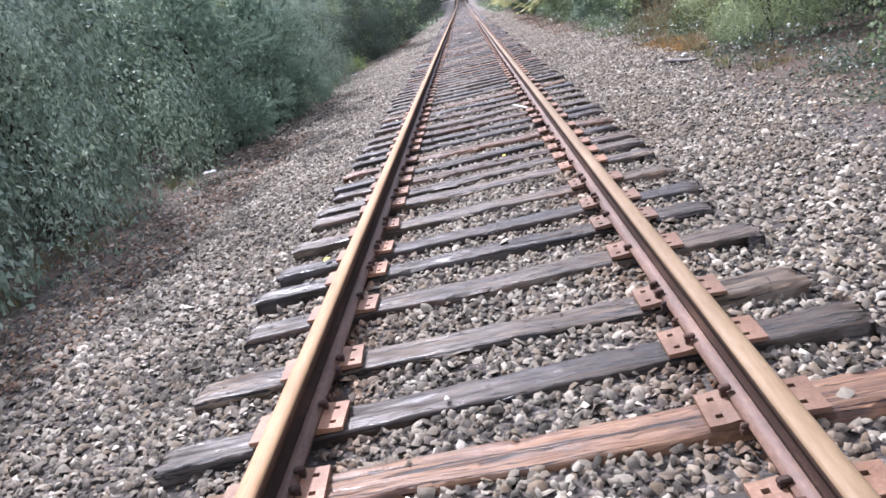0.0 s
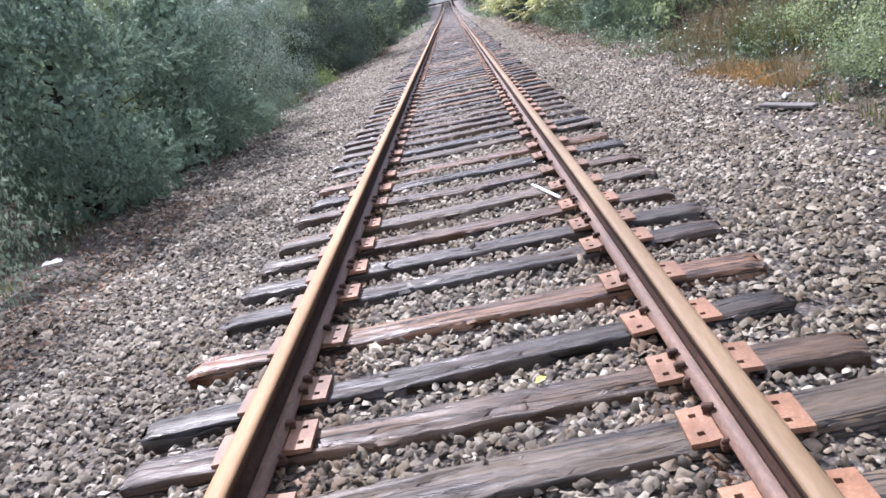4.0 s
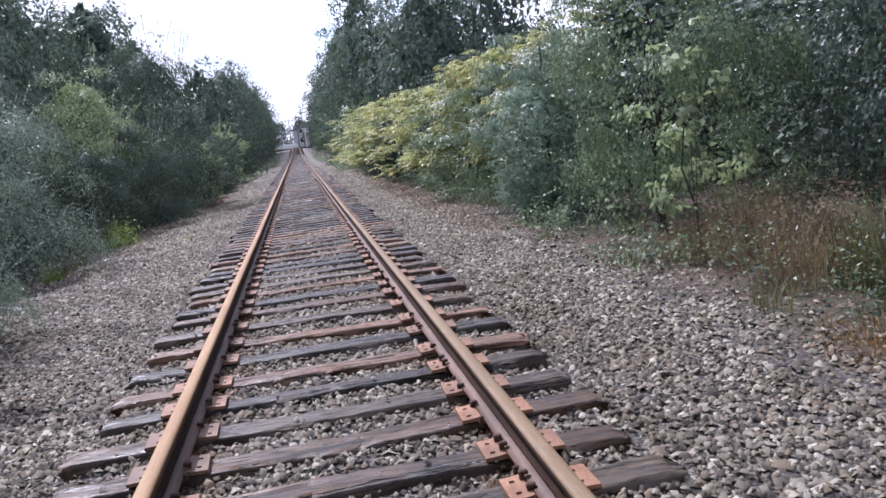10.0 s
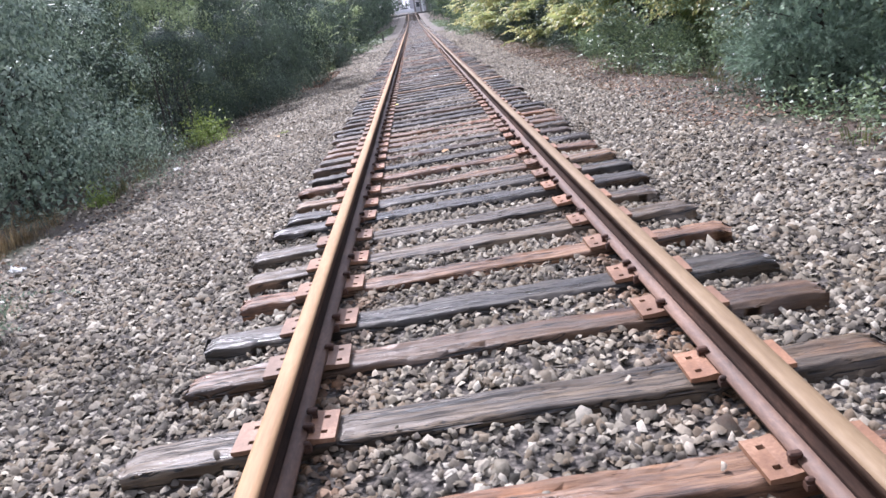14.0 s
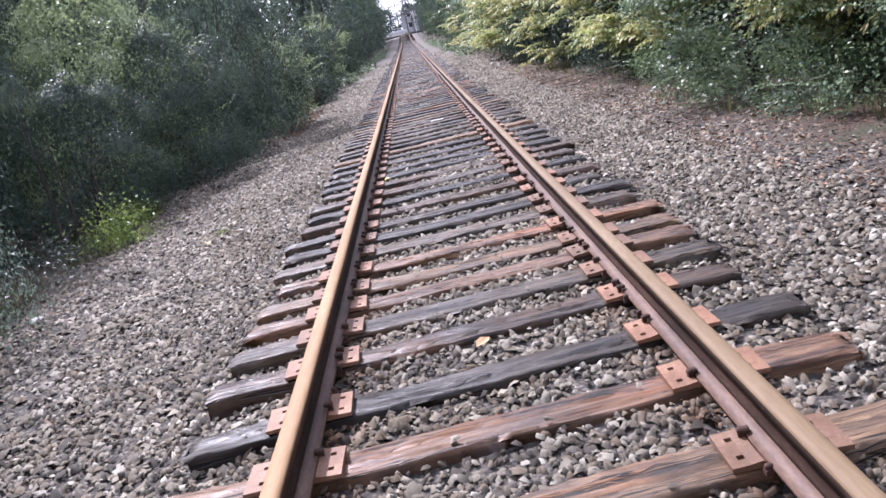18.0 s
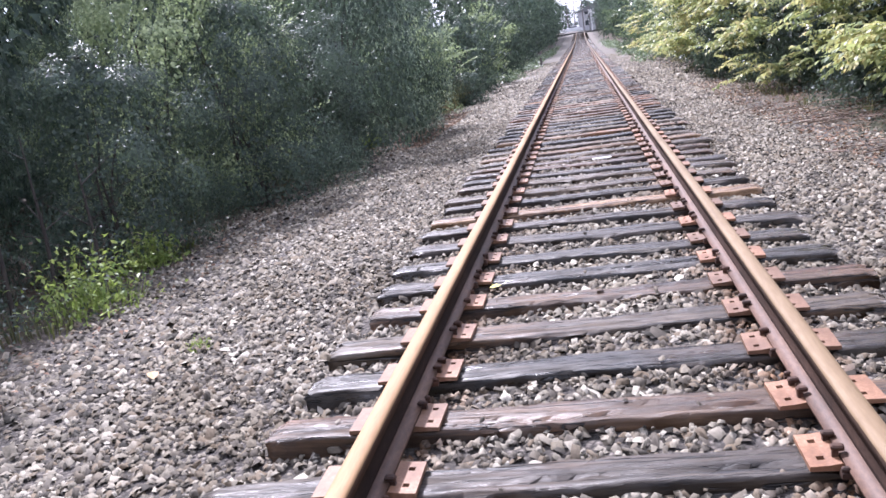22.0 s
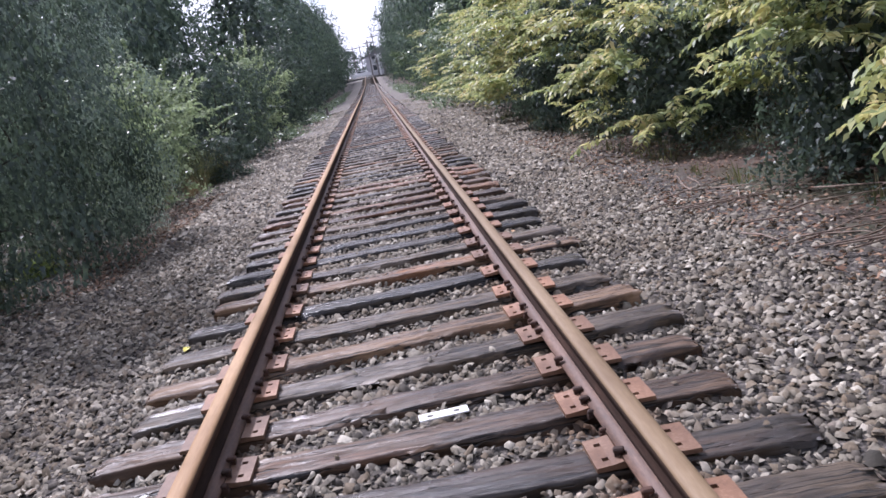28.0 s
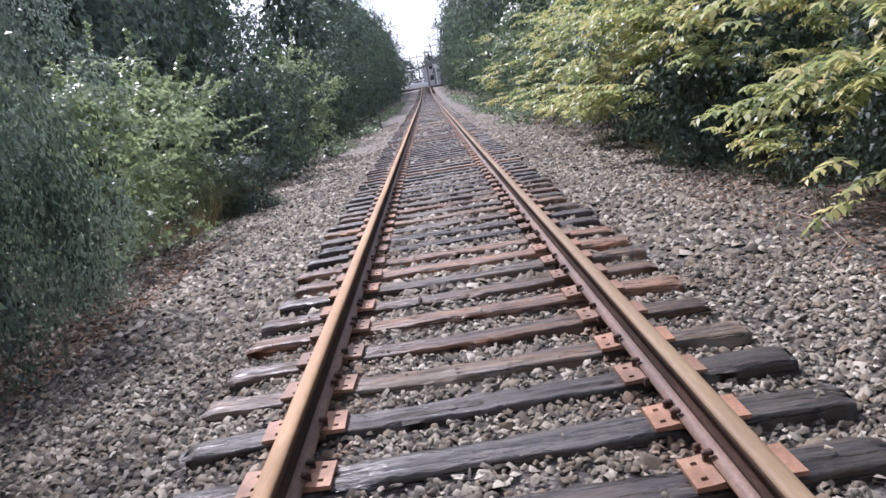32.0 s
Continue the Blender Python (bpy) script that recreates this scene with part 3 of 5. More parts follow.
# the far ties, beyond counting
far_y = np.arange(146.2, 188, 0.48)
fv = np.array([(-1.3, -0.11, -0.12), (1.3, -0.11, -0.12), (1.3, 0.11, -0.12), (-1.3, 0.11, -0.12), (-1.3, -0.11, 0), (1.3, -0.11, 0), (1.3, 0.11, 0), (-1.3, 0.11, 0)])
ff = np.array([(4, 5, 6, 7), (0, 1, 5, 4), (1, 2, 6, 5), (2, 3, 7, 6), (3, 0, 4, 7)])
far_ties = new("far_railroad_ties", mesh_of("far_railroad_ties", *joined([(fv + np.array([0, y, float(rise(y))]), ff) for y in far_y]), WOOD["G"]))
tagged(far_ties, "distant weathered wooden ties under the track", "railroad ties", kind="stuff")

# ---- rails ----
HEADP = [(-0.0345, 0.138), (-0.0345, 0.168), (-0.028, 0.177), (-0.012, 0.180), (0.012, 0.180), (0.028, 0.177), (0.0345, 0.168), (0.0345, 0.138)]
WEBP = [(-0.030, 0.1365), (-0.010, 0.128), (-0.0085, 0.090), (-0.011, 0.052), (-0.018, 0.0445), (0.018, 0.0445), (0.011, 0.052), (0.0085, 0.090), (0.010, 0.128), (0.030, 0.1365)]
FOOTP = [(-0.065, 0.020), (-0.065, 0.030), (-0.020, 0.044), (0.020, 0.044), (0.065, 0.030), (0.065, 0.020)]


def extruded(name, prof, y0, y1, step, material, parent, label):
    cuts = np.concatenate([np.arange(y0, min(y1, 60), step), np.arange(60, y1, 8), [y1]]) if y1 > 60 else np.append(np.arange(y0, y1, step), y1)
    k = len(prof)
    vs = [(x + 0.0012 * math.sin(0.9 * y) + 0.0008 * math.sin(2.7 * y), y, z + 0.0012 * math.sin(0.7 * y + 1) + float(rise(y))) for y in cuts for x, z in prof]
    fs = [(i * k + j, i * k + (j + 1) % k, (i + 1) * k + (j + 1) % k, (i + 1) * k + j) for i in range(len(cuts) - 1) for j in range(k)]
    return child(name, mesh_of(name, vs, fs, material), parent, label)


def rail(s):
    r = new("rail")
    r.matrix_basis = pose(s * GAUGE, 0, 0)
    tagged(r, "long rusty steel rail with a worn tan running head", "rail", "rails of the track")
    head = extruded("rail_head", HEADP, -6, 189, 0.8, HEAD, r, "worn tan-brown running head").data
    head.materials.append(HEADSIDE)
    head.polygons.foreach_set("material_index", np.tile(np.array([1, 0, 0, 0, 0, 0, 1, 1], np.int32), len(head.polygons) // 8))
    extruded("rail_web", WEBP, -6, 189, 2.0, WEB, r, "rusted brown web, darkened for shade under the head")
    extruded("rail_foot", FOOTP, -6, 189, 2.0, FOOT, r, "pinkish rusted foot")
    for i, (yc, ang) in enumerate(rows_of_ties):
        if -0.6 < yc < 40:
            for side in ((-1,) if i % 3 else (1,)) if i % 4 else ():
                child("rail_anchor", ANCHOR_ME, r, "", pose(0, yc + s * 0.75 * math.tan(radians(ang)) + side * (0.128 + float(rng.uniform(0, 0.02))), 0.022, 0, 0, 0 if s > 0 else 180))
    return r


rail(-1), rail(1)

# ---- ballast: crushed stone ----
tie_y = np.array([t[0] for t in rows_of_ties])
tie_a = np.array([math.tan(radians(t[1])) for t in rows_of_ties])


DOME = ([(math.cos(k * math.pi / 3) * 1.05, math.sin(k * math.pi / 3) * 1.05, -0.45) for k in range(6)] + [(math.cos(k * 2 * math.pi / 3 + 0.52) * 0.62, math.sin(k * 2 * math.pi / 3 + 0.52) * 0.62, 0.72) for k in range(3)],
        [(0, 1, 6), (1, 2, 7), (2, 3, 7), (3, 4, 8), (4, 5, 8), (5, 0, 6), (1, 7, 6), (3, 8, 7), (5, 6, 8), (6, 7, 8)], 6)
BLOCK = ([(-1, -0.8, -0.5), (1, -0.9, -0.5), (0.9, 0.9, -0.5), (-0.9, 1, -0.5), (-0.7, -0.5, 0.62), (0.65, -0.6, 0.72), (0.6, 0.6, 0.66), (-0.6, 0.65, 0.6)],
         [(4, 5, 6), (4, 6, 7), (0, 1, 5), (0, 5, 4), (1, 2, 6), (1, 6, 5), (2, 3, 7), (2, 7, 6), (3, 0, 4), (3, 4, 7)], 4)
WEDGE = ([(-1, -1, -0.6), (1, -1, -0.6), (1, 1, -0.6), (-1, 1, -0.6), (-0.45, 0, 0.75), (0.45, 0, 0.75)], [(0, 1, 5), (0, 5, 4), (1, 2, 5), (2, 3, 4), (2, 4, 5), (3, 0, 4)], 4)


def stones(n, x0, x1, y0, y1, size, shares):
    """Crushed stones over a stretch of the bed; shares are those of domes and blocks, the rest are wedges."""
    x, y = rng.uniform(x0, x1, n), rng.uniform(y0, y1, n)
    k = np.clip(np.searchsorted(tie_y, y), 1, len(tie_y) - 1)
    dist = np.minimum(np.abs(y - tie_y[k - 1] - x * tie_a[k - 1]), np.abs(y - tie_y[k] - x * tie_a[k]))
    on_tie = (dist < 0.094) & (np.abs(x) < 1.32)
    # loose ends of the bed thin out into the verge
    rim = np.where(x < 0, np.where(y > 14, -3.6, -3.2) - x, np.where((y > 23) & (y < 42), x - 2.4, x - 2.75)) + 0.35 * np.sin(0.8 * y + x) * np.sin(0.37 * y) + 0.15 * np.sin(2.3 * y)
    thin = np.clip(rim / 1.1, 0, 1) ** 0.7
    keep = (~on_tie | (rng.random(n) < 0.007)) & (rng.random(n) > thin)
    keep &= ~(on_tie & (np.abs(np.abs(x) - GAUGE) < 0.22))
    x, y, on_tie = x[keep], y[keep], on_tie[keep]
    n = len(x)
    s = size * np.exp(rng.normal(0, 0.27, n)) * np.where(rng.random(n) < 0.05, 1.25, 1) * np.where(on_tie, 0.7, 1)
    z = bed(x) + np.where(np.abs(x) < 9, rolling(x, y), 0) - 0.008 + rng.uniform(-0.016, 0.012, n)
    z = np.where(on_tie, 0.008, z)
    z = np.where(np.abs(np.abs(x) - GAUGE) < 0.085, z - 0.012, z)
    form = rng.random(n)
    out = []
    for pick, (base, f, top) in ((form < shares[0], DOME), ((form >= shares[0]) & (form < shares[0] + shares[1]), BLOCK), (form >= shares[0] + shares[1], WEDGE)):
        m = int(pick.sum())
        if not m:
            continue
        v = np.repeat(np.array(base, float)[None], m, 0)
        k = v.shape[1]
        v += rng.normal(0, 0.17, v.shape)
        v[:, top:, :2] += rng.normal(0, 0.22, (m, 1, 2))
        v *= (np.stack([rng.uniform(0.85, 1.4, m), rng.uniform(0.65, 1.0, m), rng.uniform(0.45, 0.85, m)], 1) * s[pick][:, None] * 0.5)[:, None]
        a, tx, tt = rng.uniform(0, 2 * np.pi, m), rng.normal(0, 0.30, m), rng.normal(0, 0.30, m)
        v[..., 2] += v[..., 0] * tx[:, None] + v[..., 1] * tt[:, None]
        c, sn = np.cos(a)[:, None], np.sin(a)[:, None]
        v = np.stack([v[..., 0] * c - v[..., 1] * sn + x[pick][:, None], v[..., 0] * sn + v[..., 1] * c + y[pick][:, None], v[..., 2] + z[pick][:, None]], -1)
        out.append((v.reshape(-1, 3), (np.array(f)[None] + k * np.arange(m)[:, None, None]).reshape(-1, 3)))
    return joined(out)


bed_pieces = [
    stones(150000, -1.5, 1.5, 1.5, 38.0, 0.0268, (0.3, 0.2)), stones(48000, -2.6, -1.5, 1.4, 38.0, 0.0275, (0.1, 0.1)), stones(44000, 1.5, 2.5, 1.4, 38.0, 0.0275, (0.1, 0.1)),
    stones(38000, -4.6, -2.6, 1.4, 38.0, 0.032, (0, 0)), stones(21000, 2.5, 3.7, 1.4, 38.0, 0.030, (0, 0)),
    stones(21000, -4.0, 3.4, 38.0, 45.5, 0.044, (0, 0)), stones(14000, -4.0, 3.4, 45.5, 56, 0.052, (0, 0)), stones(14000, -3.8, 3.3, 56, 72, 0.065, (0, 0)), stones(1000, -3, 3, -3, 1.5, 0.06, (0, 0)),
]
ballast = new("ballast_stones", mesh_of("ballast_stones", *joined(bed_pieces), STONE))
tagged(ballast, "light grey and tan crushed-stone ballast heaped round the ties", "ballast", kind="stuff")

# the bed farther off, where single stones no longer show
FARBED = Mat("distant_ballast", 0.9)
fb = FARBED.coords()
FARBED.colour(FARBED.mix(0.5, FARBED.ramp(FARBED.noise(fb, 14, 4, 0.7), [(0.32, (0.030, 0.026, 0.022)), (0.5, (0.100, 0.086, 0.072)), (0.68, (0.21, 0.185, 0.16))]), FARBED.ramp(FARBED.noise(fb, 0.7, 4, 0.6), [(0.35, (0.110, 0.092, 0.074)), (0.65, (0.175, 0.155, 0.132))])))
FARBED.bump(FARBED.noise(fb, 18, 3, 0.7), 0.7, 0.03)
fxs, fys = np.linspace(-1, 1, 26), np.concatenate([np.arange(54, 100, 0.5), np.arange(100, 191, 1.5)])
rim_l, rim_r = np.interp(fys, [54, 75], [-3.35, -2.75]) + 0.3 * np.sin(0.9 * fys) * np.sin(0.31 * fys), np.interp(fys, [54, 75], [3.05, 2.35]) + 0.3 * np.sin(0.7 * fys + 1) * np.sin(0.43 * fys)
fgx = rim_l[:, None] + (rim_r - rim_l)[:, None] * (fxs[None] + 1) / 2
fgy = np.repeat(fys[:, None], 26, 1) + rng.normal(0, 0.05, fgx.shape)
fgz = bed(fgx) + rise(fgy) - 0.004 + rng.normal(0, 0.008, fgx.shape) - 0.05 * (np.abs(fxs[None]) > 0.97)
fq = np.array([(j * 26 + i, j * 26 + i + 1, (j + 1) * 26 + i + 1, (j + 1) * 26 + i) for j in range(len(fys) - 1) for i in range(25)])
far_bed = new("far_ballast", mesh_of("far_ballast", np.stack([fgx.ravel(), fgy.ravel(), fgz.ravel()], 1), fq, FARBED.m))
tagged(far_bed, "distant grey crushed-stone bed along the track", "ballast", kind="stuff")

# ---- plants ----
def unit(a):
    return a / np.maximum(np.linalg.norm(a, axis=-1, keepdims=True), 1e-9)


def leaf_quads(c, axis, normal, length, width, fold=0.18):
    """Pointed leaves, each a folded quad, from their stalks c along axis."""
    axis = unit(axis)
    sidew = unit(np.cross(axis, normal))
    nrm = np.cross(sidew, axis)
    l, w = length[:, None], width[:, None]
    v = np.stack([c, c + axis * l * 0.45 + sidew * w * 0.5 + nrm * w * fold, c + axis * l - nrm * l * 0.12, c + axis * l * 0.45 - sidew * w * 0.5 + nrm * w * fold], 1)
    n = len(c)
    return v.reshape(-1, 3), np.arange(4 * n).reshape(n, 4)


def leaf_darts(c, axis, normal, length, width):
    """Small pointed leaves, each a single tapering triangle."""
    axis = unit(axis)
    sidew = unit(np.cross(axis, normal)) * width[:, None] * 0.55
    v = np.stack([c - sidew, c + sidew, c + axis * length[:, None]], 1)
    return v.reshape(-1, 3), np.arange(3 * len(c)).reshape(-1, 3)


def crown_clumps(r, n, rx, ry, h, low):
    """Centres of the boughs: spread evenly over an uneven dome that draws in towards its foot."""
    d = unit(r.normal(0, 1, (6 * n, 3)))
    d = d[d[:, 2] > -0.86]
    picked = [0]
    far = ((d - d[0]) ** 2).sum(1)
    while len(picked) < n:
        q = int(np.argmax(far * r.uniform(0.6, 1.0, len(d))))
        picked.append(q)
        far = np.minimum(far, ((d - d[q]) ** 2).sum(1))
    d = d[picked]
    rad = r.uniform(0.55, 1.05, (n, 1))
    lump = 1 + 0.20 * np.sin(3 * np.arctan2(d[:, 1], d[:, 0]) + r.uniform(0, 6)) * np.cos(2.3 * d[:, 2] + r.uniform(0, 6))
    p = d * rad * lump[:, None] * np.array([rx, ry, (h - low) / 2]) + np.array([0, 0, (h + low) / 2])
    wide = 1 / np.maximum(np.sqrt(1 - np.minimum(d[:, 2], 0) ** 2), 0.35)
    p[:, :2] *= (wide ** 0.35)[:, None]
    p[:, 2] = np.maximum(p[:, 2], low + 0.12)
    # low boughs close the foot of the plant
    m = n // 3
    a, q = np.arange(m) * 2.39996 + r.normal(0, 0.2, m), r.uniform(0.55, 0.86, m)
    return np.concatenate([p, np.stack([np.cos(a) * q * rx, np.sin(a) * q * ry, low + r.uniform(0.06, 0.24, m) * (h - low)], 1)])


def crown(name, seed, rx, ry, h, low, n_clumps, n_leaves, leaf, width, clump, material, droop=0.2, shoots=0, flat=0.7, inner=0.28, form=leaf_darts):
    """A crown of separate boughs, each a leafy shell over a hollow underside, round a dense leafy heart."""
    r = np.random.default_rng(seed)
    cl = crown_clumps(r, n_clumps, rx, ry, h, low)
    n_clumps = len(cl)
    mid = np.array([0, 0, (h + low) * 0.45])
    size = clump * r.uniform(0.6, 1.4, n_clumps)
    heart = int(n_leaves * inner)
    n_out = n_leaves - heart
    k = r.choice(n_clumps, n_out, p=size ** 2 / (size ** 2).sum())
    away = unit((cl - mid) * np.array([1, 1, 0.7]))
    g = unit(r.normal(0, 0.62, (n_out, 3)) + away[k] * 0.85 + np.array([0, 0, 0.42]))
    fill = r.random((n_out, 1)) ** 0.28
    ragged = 1 + 0.28 * np.sin(5 * g[:, :1] + 3 * k[:, None]) * np.sin(6 * g[:, 1:2] + k[:, None])
    c = cl[k] + g * fill * ragged * size[k][:, None] * np.array([1, 1, flat])
    axis = unit(np.cross(g, r.normal(0, 1, (n_out, 3))) + g * 0.35 + np.array([0, 0, -droop * 1.2]))
    # leaves lie like shingles over the bough and over the whole bush
    hull = unit((c - mid) / np.array([rx, ry, (h - low) * 0.55]) ** 2)
    normal = unit(g * 0.6 + hull * 1.1 + r.normal(0, 0.24, (n_out, 3)) + np.array([0, 0, 0.12]))
    parts = [form(c, axis, normal, leaf * r.uniform(0.55, 1.3, n_out), width * r.uniform(0.7, 1.25, n_out))]
    u = r.random(heart)
    belly = np.where(u < 0.42, 1.0, np.sqrt(np.maximum(0, 1 - ((u - 0.42) / 0.55) ** 2))) * r.uniform(0.45, 0.72, heart)
    ha = r.uniform(0, 2 * np.pi, heart)
    hc = np.stack([np.cos(ha) * belly * rx, np.sin(ha) * belly * ry, low + u * 0.93 * (h - low)], 1)
    hn = unit(np.stack([np.cos(ha), np.sin(ha), 0.3 + 0 * ha], 1) + r.normal(0, 0.5, (heart, 3)))
    parts.append(form(hc, unit(np.cross(hn, r.normal(0, 1, (heart, 3)))), hn, leaf * 1.55 * r.uniform(0.7, 1.3, heart), width * 2.0 * r.uniform(0.7, 1.3, heart)))
    if shoots:
        top = cl[np.argsort(-(cl[:, 2] + r.normal(0, 0.5, n_clumps)))][:shoots]
        side = cl[r.integers(0, n_clumps, shoots)]
        for b in np.concatenate([top, side]):
            m = 34
            u = np.linspace(0, 1, m)[:, None]
            d = unit(unit(b - mid) * 0.8 + np.array([0, 0, 0.7]) + r.normal(0, 0.3, 3))
            pts = b + d * (0.3 + 0.9 * u) * clump * 1.5 + np.array([0, 0, -0.25]) * u * u * clump
            ax = unit(np.cross(d, r.normal(0, 1, (m, 3))) + d * 0.7)
            parts.append(form(pts, ax, unit(r.normal(0, 0.4, (m, 3)) + np.array([0, 0, 1])), leaf * r.uniform(0.7, 1.2, m), width * r.uniform(0.8, 1.2, m)))
    v, f = joined(parts)
    v[:, 2] = np.maximum(v[:, 2], 0.02 + 0.03 * r.random(len(v)))
    return mesh_of(name, v, f, material), cl


def stems(name, seed, cl, base_r, n_limbs, trunks=1):
    r = np.random.default_rng(seed + 500)
    out = []
    for t in range(trunks):
        b = Vector((r.normal(0, 0.05 * trunks), r.normal(0, 0.05 * trunks), -0.15))
        top = cl[np.argmax(cl[:, 2] + r.normal(0, 0.4, len(cl)))] * np.array([0.7, 0.7, 0.85])
        line = [b.lerp(Vector(top), u) + Vector((r.normal(0, 0.05), r.normal(0, 0.05), 0)) * (0 < u < 1) for u in (0, 0.15, 0.35, 0.6, 0.85, 1.0)]
        out.append(tube(line, [base_r * q for q in (1.25, 1.0, 0.8, 0.55, 0.3, 0.1)], 7))
        for q in r.choice(len(cl), n_limbs, replace=False):
            u = r.uniform(0.08, 0.6)
            s = line[1].lerp(line[4], u)
            e = Vector(cl[q] * np.array([0.75, 0.75, 0.9]))
            m1 = s.lerp(e, 0.5) + Vector((0, 0, 0.12 * (e - s).length))
            out.append(tube([s, m1, e], [base_r * 0.32, base_r * 0.18, base_r * 0.06], 5))
    return mesh_of(name, *joined(out), BARK, True)


def plant(kind, seed, nominal, low, clumps, leaves, leaf, width, clump, base_r, limbs, trunks, label, category, **kw):
    rx, ry, h = nominal
    me, cl = crown("crown", seed, rx, ry, h, low, clumps, leaves, leaf, width, clump, LEAF[kind], **kw)
    root = new(category.replace(" ", "_"))
    child("trunk", stems("trunk", seed, cl, base_r, limbs, trunks), root)
    child("crown", me, root)
    root["nominal"] = nominal
    return tagged(root, label, category)


def needle_crown(seed, rx, ry, h, n):
    """Soft pine boughs: rounded masses of needle tufts on upswept twigs."""
    r = np.random.default_rng(seed)
    cl = crown_clumps(r, 34, rx * 0.84, ry * 0.84, h * 0.90, 0.0)
    size = 0.52 * r.uniform(0.7, 1.35, len(cl))
    tufts = n // 40
    b = r.choice(len(cl), tufts, p=size ** 2 / (size ** 2).sum())
    mid = np.array([0, 0, h * 0.40])
    up = unit(r.normal(0, 0.6, (tufts, 3)) + unit(cl - mid)[b] * 0.8 + np.array([0, 0, 0.5]))
    c = cl[b] + up * (r.random((tufts, 1)) ** 0.3) * size[b][:, None] * np.array([1, 1, 0.75])
    k = np.repeat(np.arange(tufts), 40)
    ax = unit(up[k] * 0.9 + r.normal(0, 0.45, (len(k), 3)))
    st = c[k] + up[k] * r.uniform(-0.12, 0.06, (len(k), 1))
    v, f = leaf_darts(st, ax, up[k] + r.normal(0, 0.5, (len(k), 3)), 0.080 * r.uniform(0.7, 1.3, len(k)), np.full(len(k), 0.013))
    v[:, 2] = np.maximum(v[:, 2], 0.02)
    return mesh_of("crown", v, f, LEAF["pine"]), c


def pine(seed, nominal):
    rx, ry, h = nominal
    me, c = needle_crown(seed, rx, ry, h, 62000)
    core, _ = crown("inner_bough", seed + 5, rx * 0.70, ry * 0.70, h * 0.80, 0.0, 30, 9000, 0.07, 0.035, 0.45, LEAF["pine"], inner=0.5)
    root = new("pine")
    line = [(0, 0, -0.15), (0.02, 0, 0.3 * h), (0, 0.03, 0.65 * h), (0, 0, 0.97 * h)]
    out = [tube(line, [0.07, 0.055, 0.035, 0.01], 7)]
    r = np.random.default_rng(seed)
    for q in r.choice(len(c), 46, replace=False):
        e = Vector(c[q]) * 0.8
        out.append(tube([(0, 0, max(0.1, e.z - 0.35 * math.hypot(e.x, e.y))), e], [0.018, 0.006], 4))
    child("trunk", mesh_of("trunk", *joined(out), BARK, True), root)
    child("crown", me, root, "soft blue-green needles")
    child("inner_bough", core, root)
    root["nominal"] = nominal
    return tagged(root, "young pine with soft dark blue-green needles", "pine")


def spray_crown(seed, rx, ry, h, n, kind="knot"):
    """Boughs whose tips carry arching fronds, each with two rows of narrow hanging leaflets."""
    r = np.random.default_rng(seed)
    per, nb = 17, 26
    fronds = n // per
    ba = np.arange(nb) * 2.39996 + r.normal(0, 0.25, nb)
    bz = (r.permutation(nb) + r.random(nb)) / nb * 0.84 + 0.12
    bq = np.clip(1.0 - 0.34 * bz + r.normal(0, 0.12, nb), 0.36, 0.96)
    vs, wood = [], []
    u = np.linspace(0, 1, per)[:, None]
    for i in range(fronds):
        b_ = i % nb
        a = ba[b_]
        tip = np.array([math.cos(a) * rx * bq[b_], math.sin(a) * ry * bq[b_], max(0.22, h * bz[b_] * (1.05 - 0.22 * bq[b_]))])
        base = tip + r.normal(0, 1, 3) * np.array([0.24, 0.24, 0.09]) - np.array([math.cos(a), math.sin(a), 0]) * r.uniform(0.05, 0.45)
        aa = a + r.normal(0, 0.6)
        d0 = unit(np.array([math.cos(aa), math.sin(aa), 0.45 + r.normal(0, 0.22)]))
        length = r.uniform(0.32, 0.60)
        p = base + d0 * length * u + np.array([0, 0, -0.42 * length]) * u * u
        d = unit(np.gradient(p, axis=0))
        lat = unit(np.cross(d, (0, 0, 1))) * np.where(np.arange(per) % 2, 1, -1)[:, None]
        ax = unit(lat * 0.9 + d * 0.65 + r.normal(0, 0.28, (per, 3)) + np.array([0, 0, -0.36]))
        size = (0.55 + 0.75 * np.sin(np.pi * (0.12 + 0.80 * u[:, 0]))) * r.uniform(0.85, 1.15, per)
        vs.append(leaf_quads(p, ax, unit(np.array([0, 0, 1.0]) + r.normal(0, 0.32, (per, 3))), 0.100 * size, 0.042 * size, 0.10))
        if i % (fronds // 8) == 0:
            wood.append(mesh_of("cane", *tube([(tip[0] * 0.15, tip[1] * 0.15, -0.1), (tip[0] * 0.5, tip[1] * 0.5, tip[2] * 0.8), tuple(base)], [0.014, 0.010, 0.005], 5), BARK))
    v, f = joined(vs)
    v[:, 2] = np.maximum(v[:, 2], 0.05)
    return mesh_of("crown", v, f, LEAF[kind]), wood


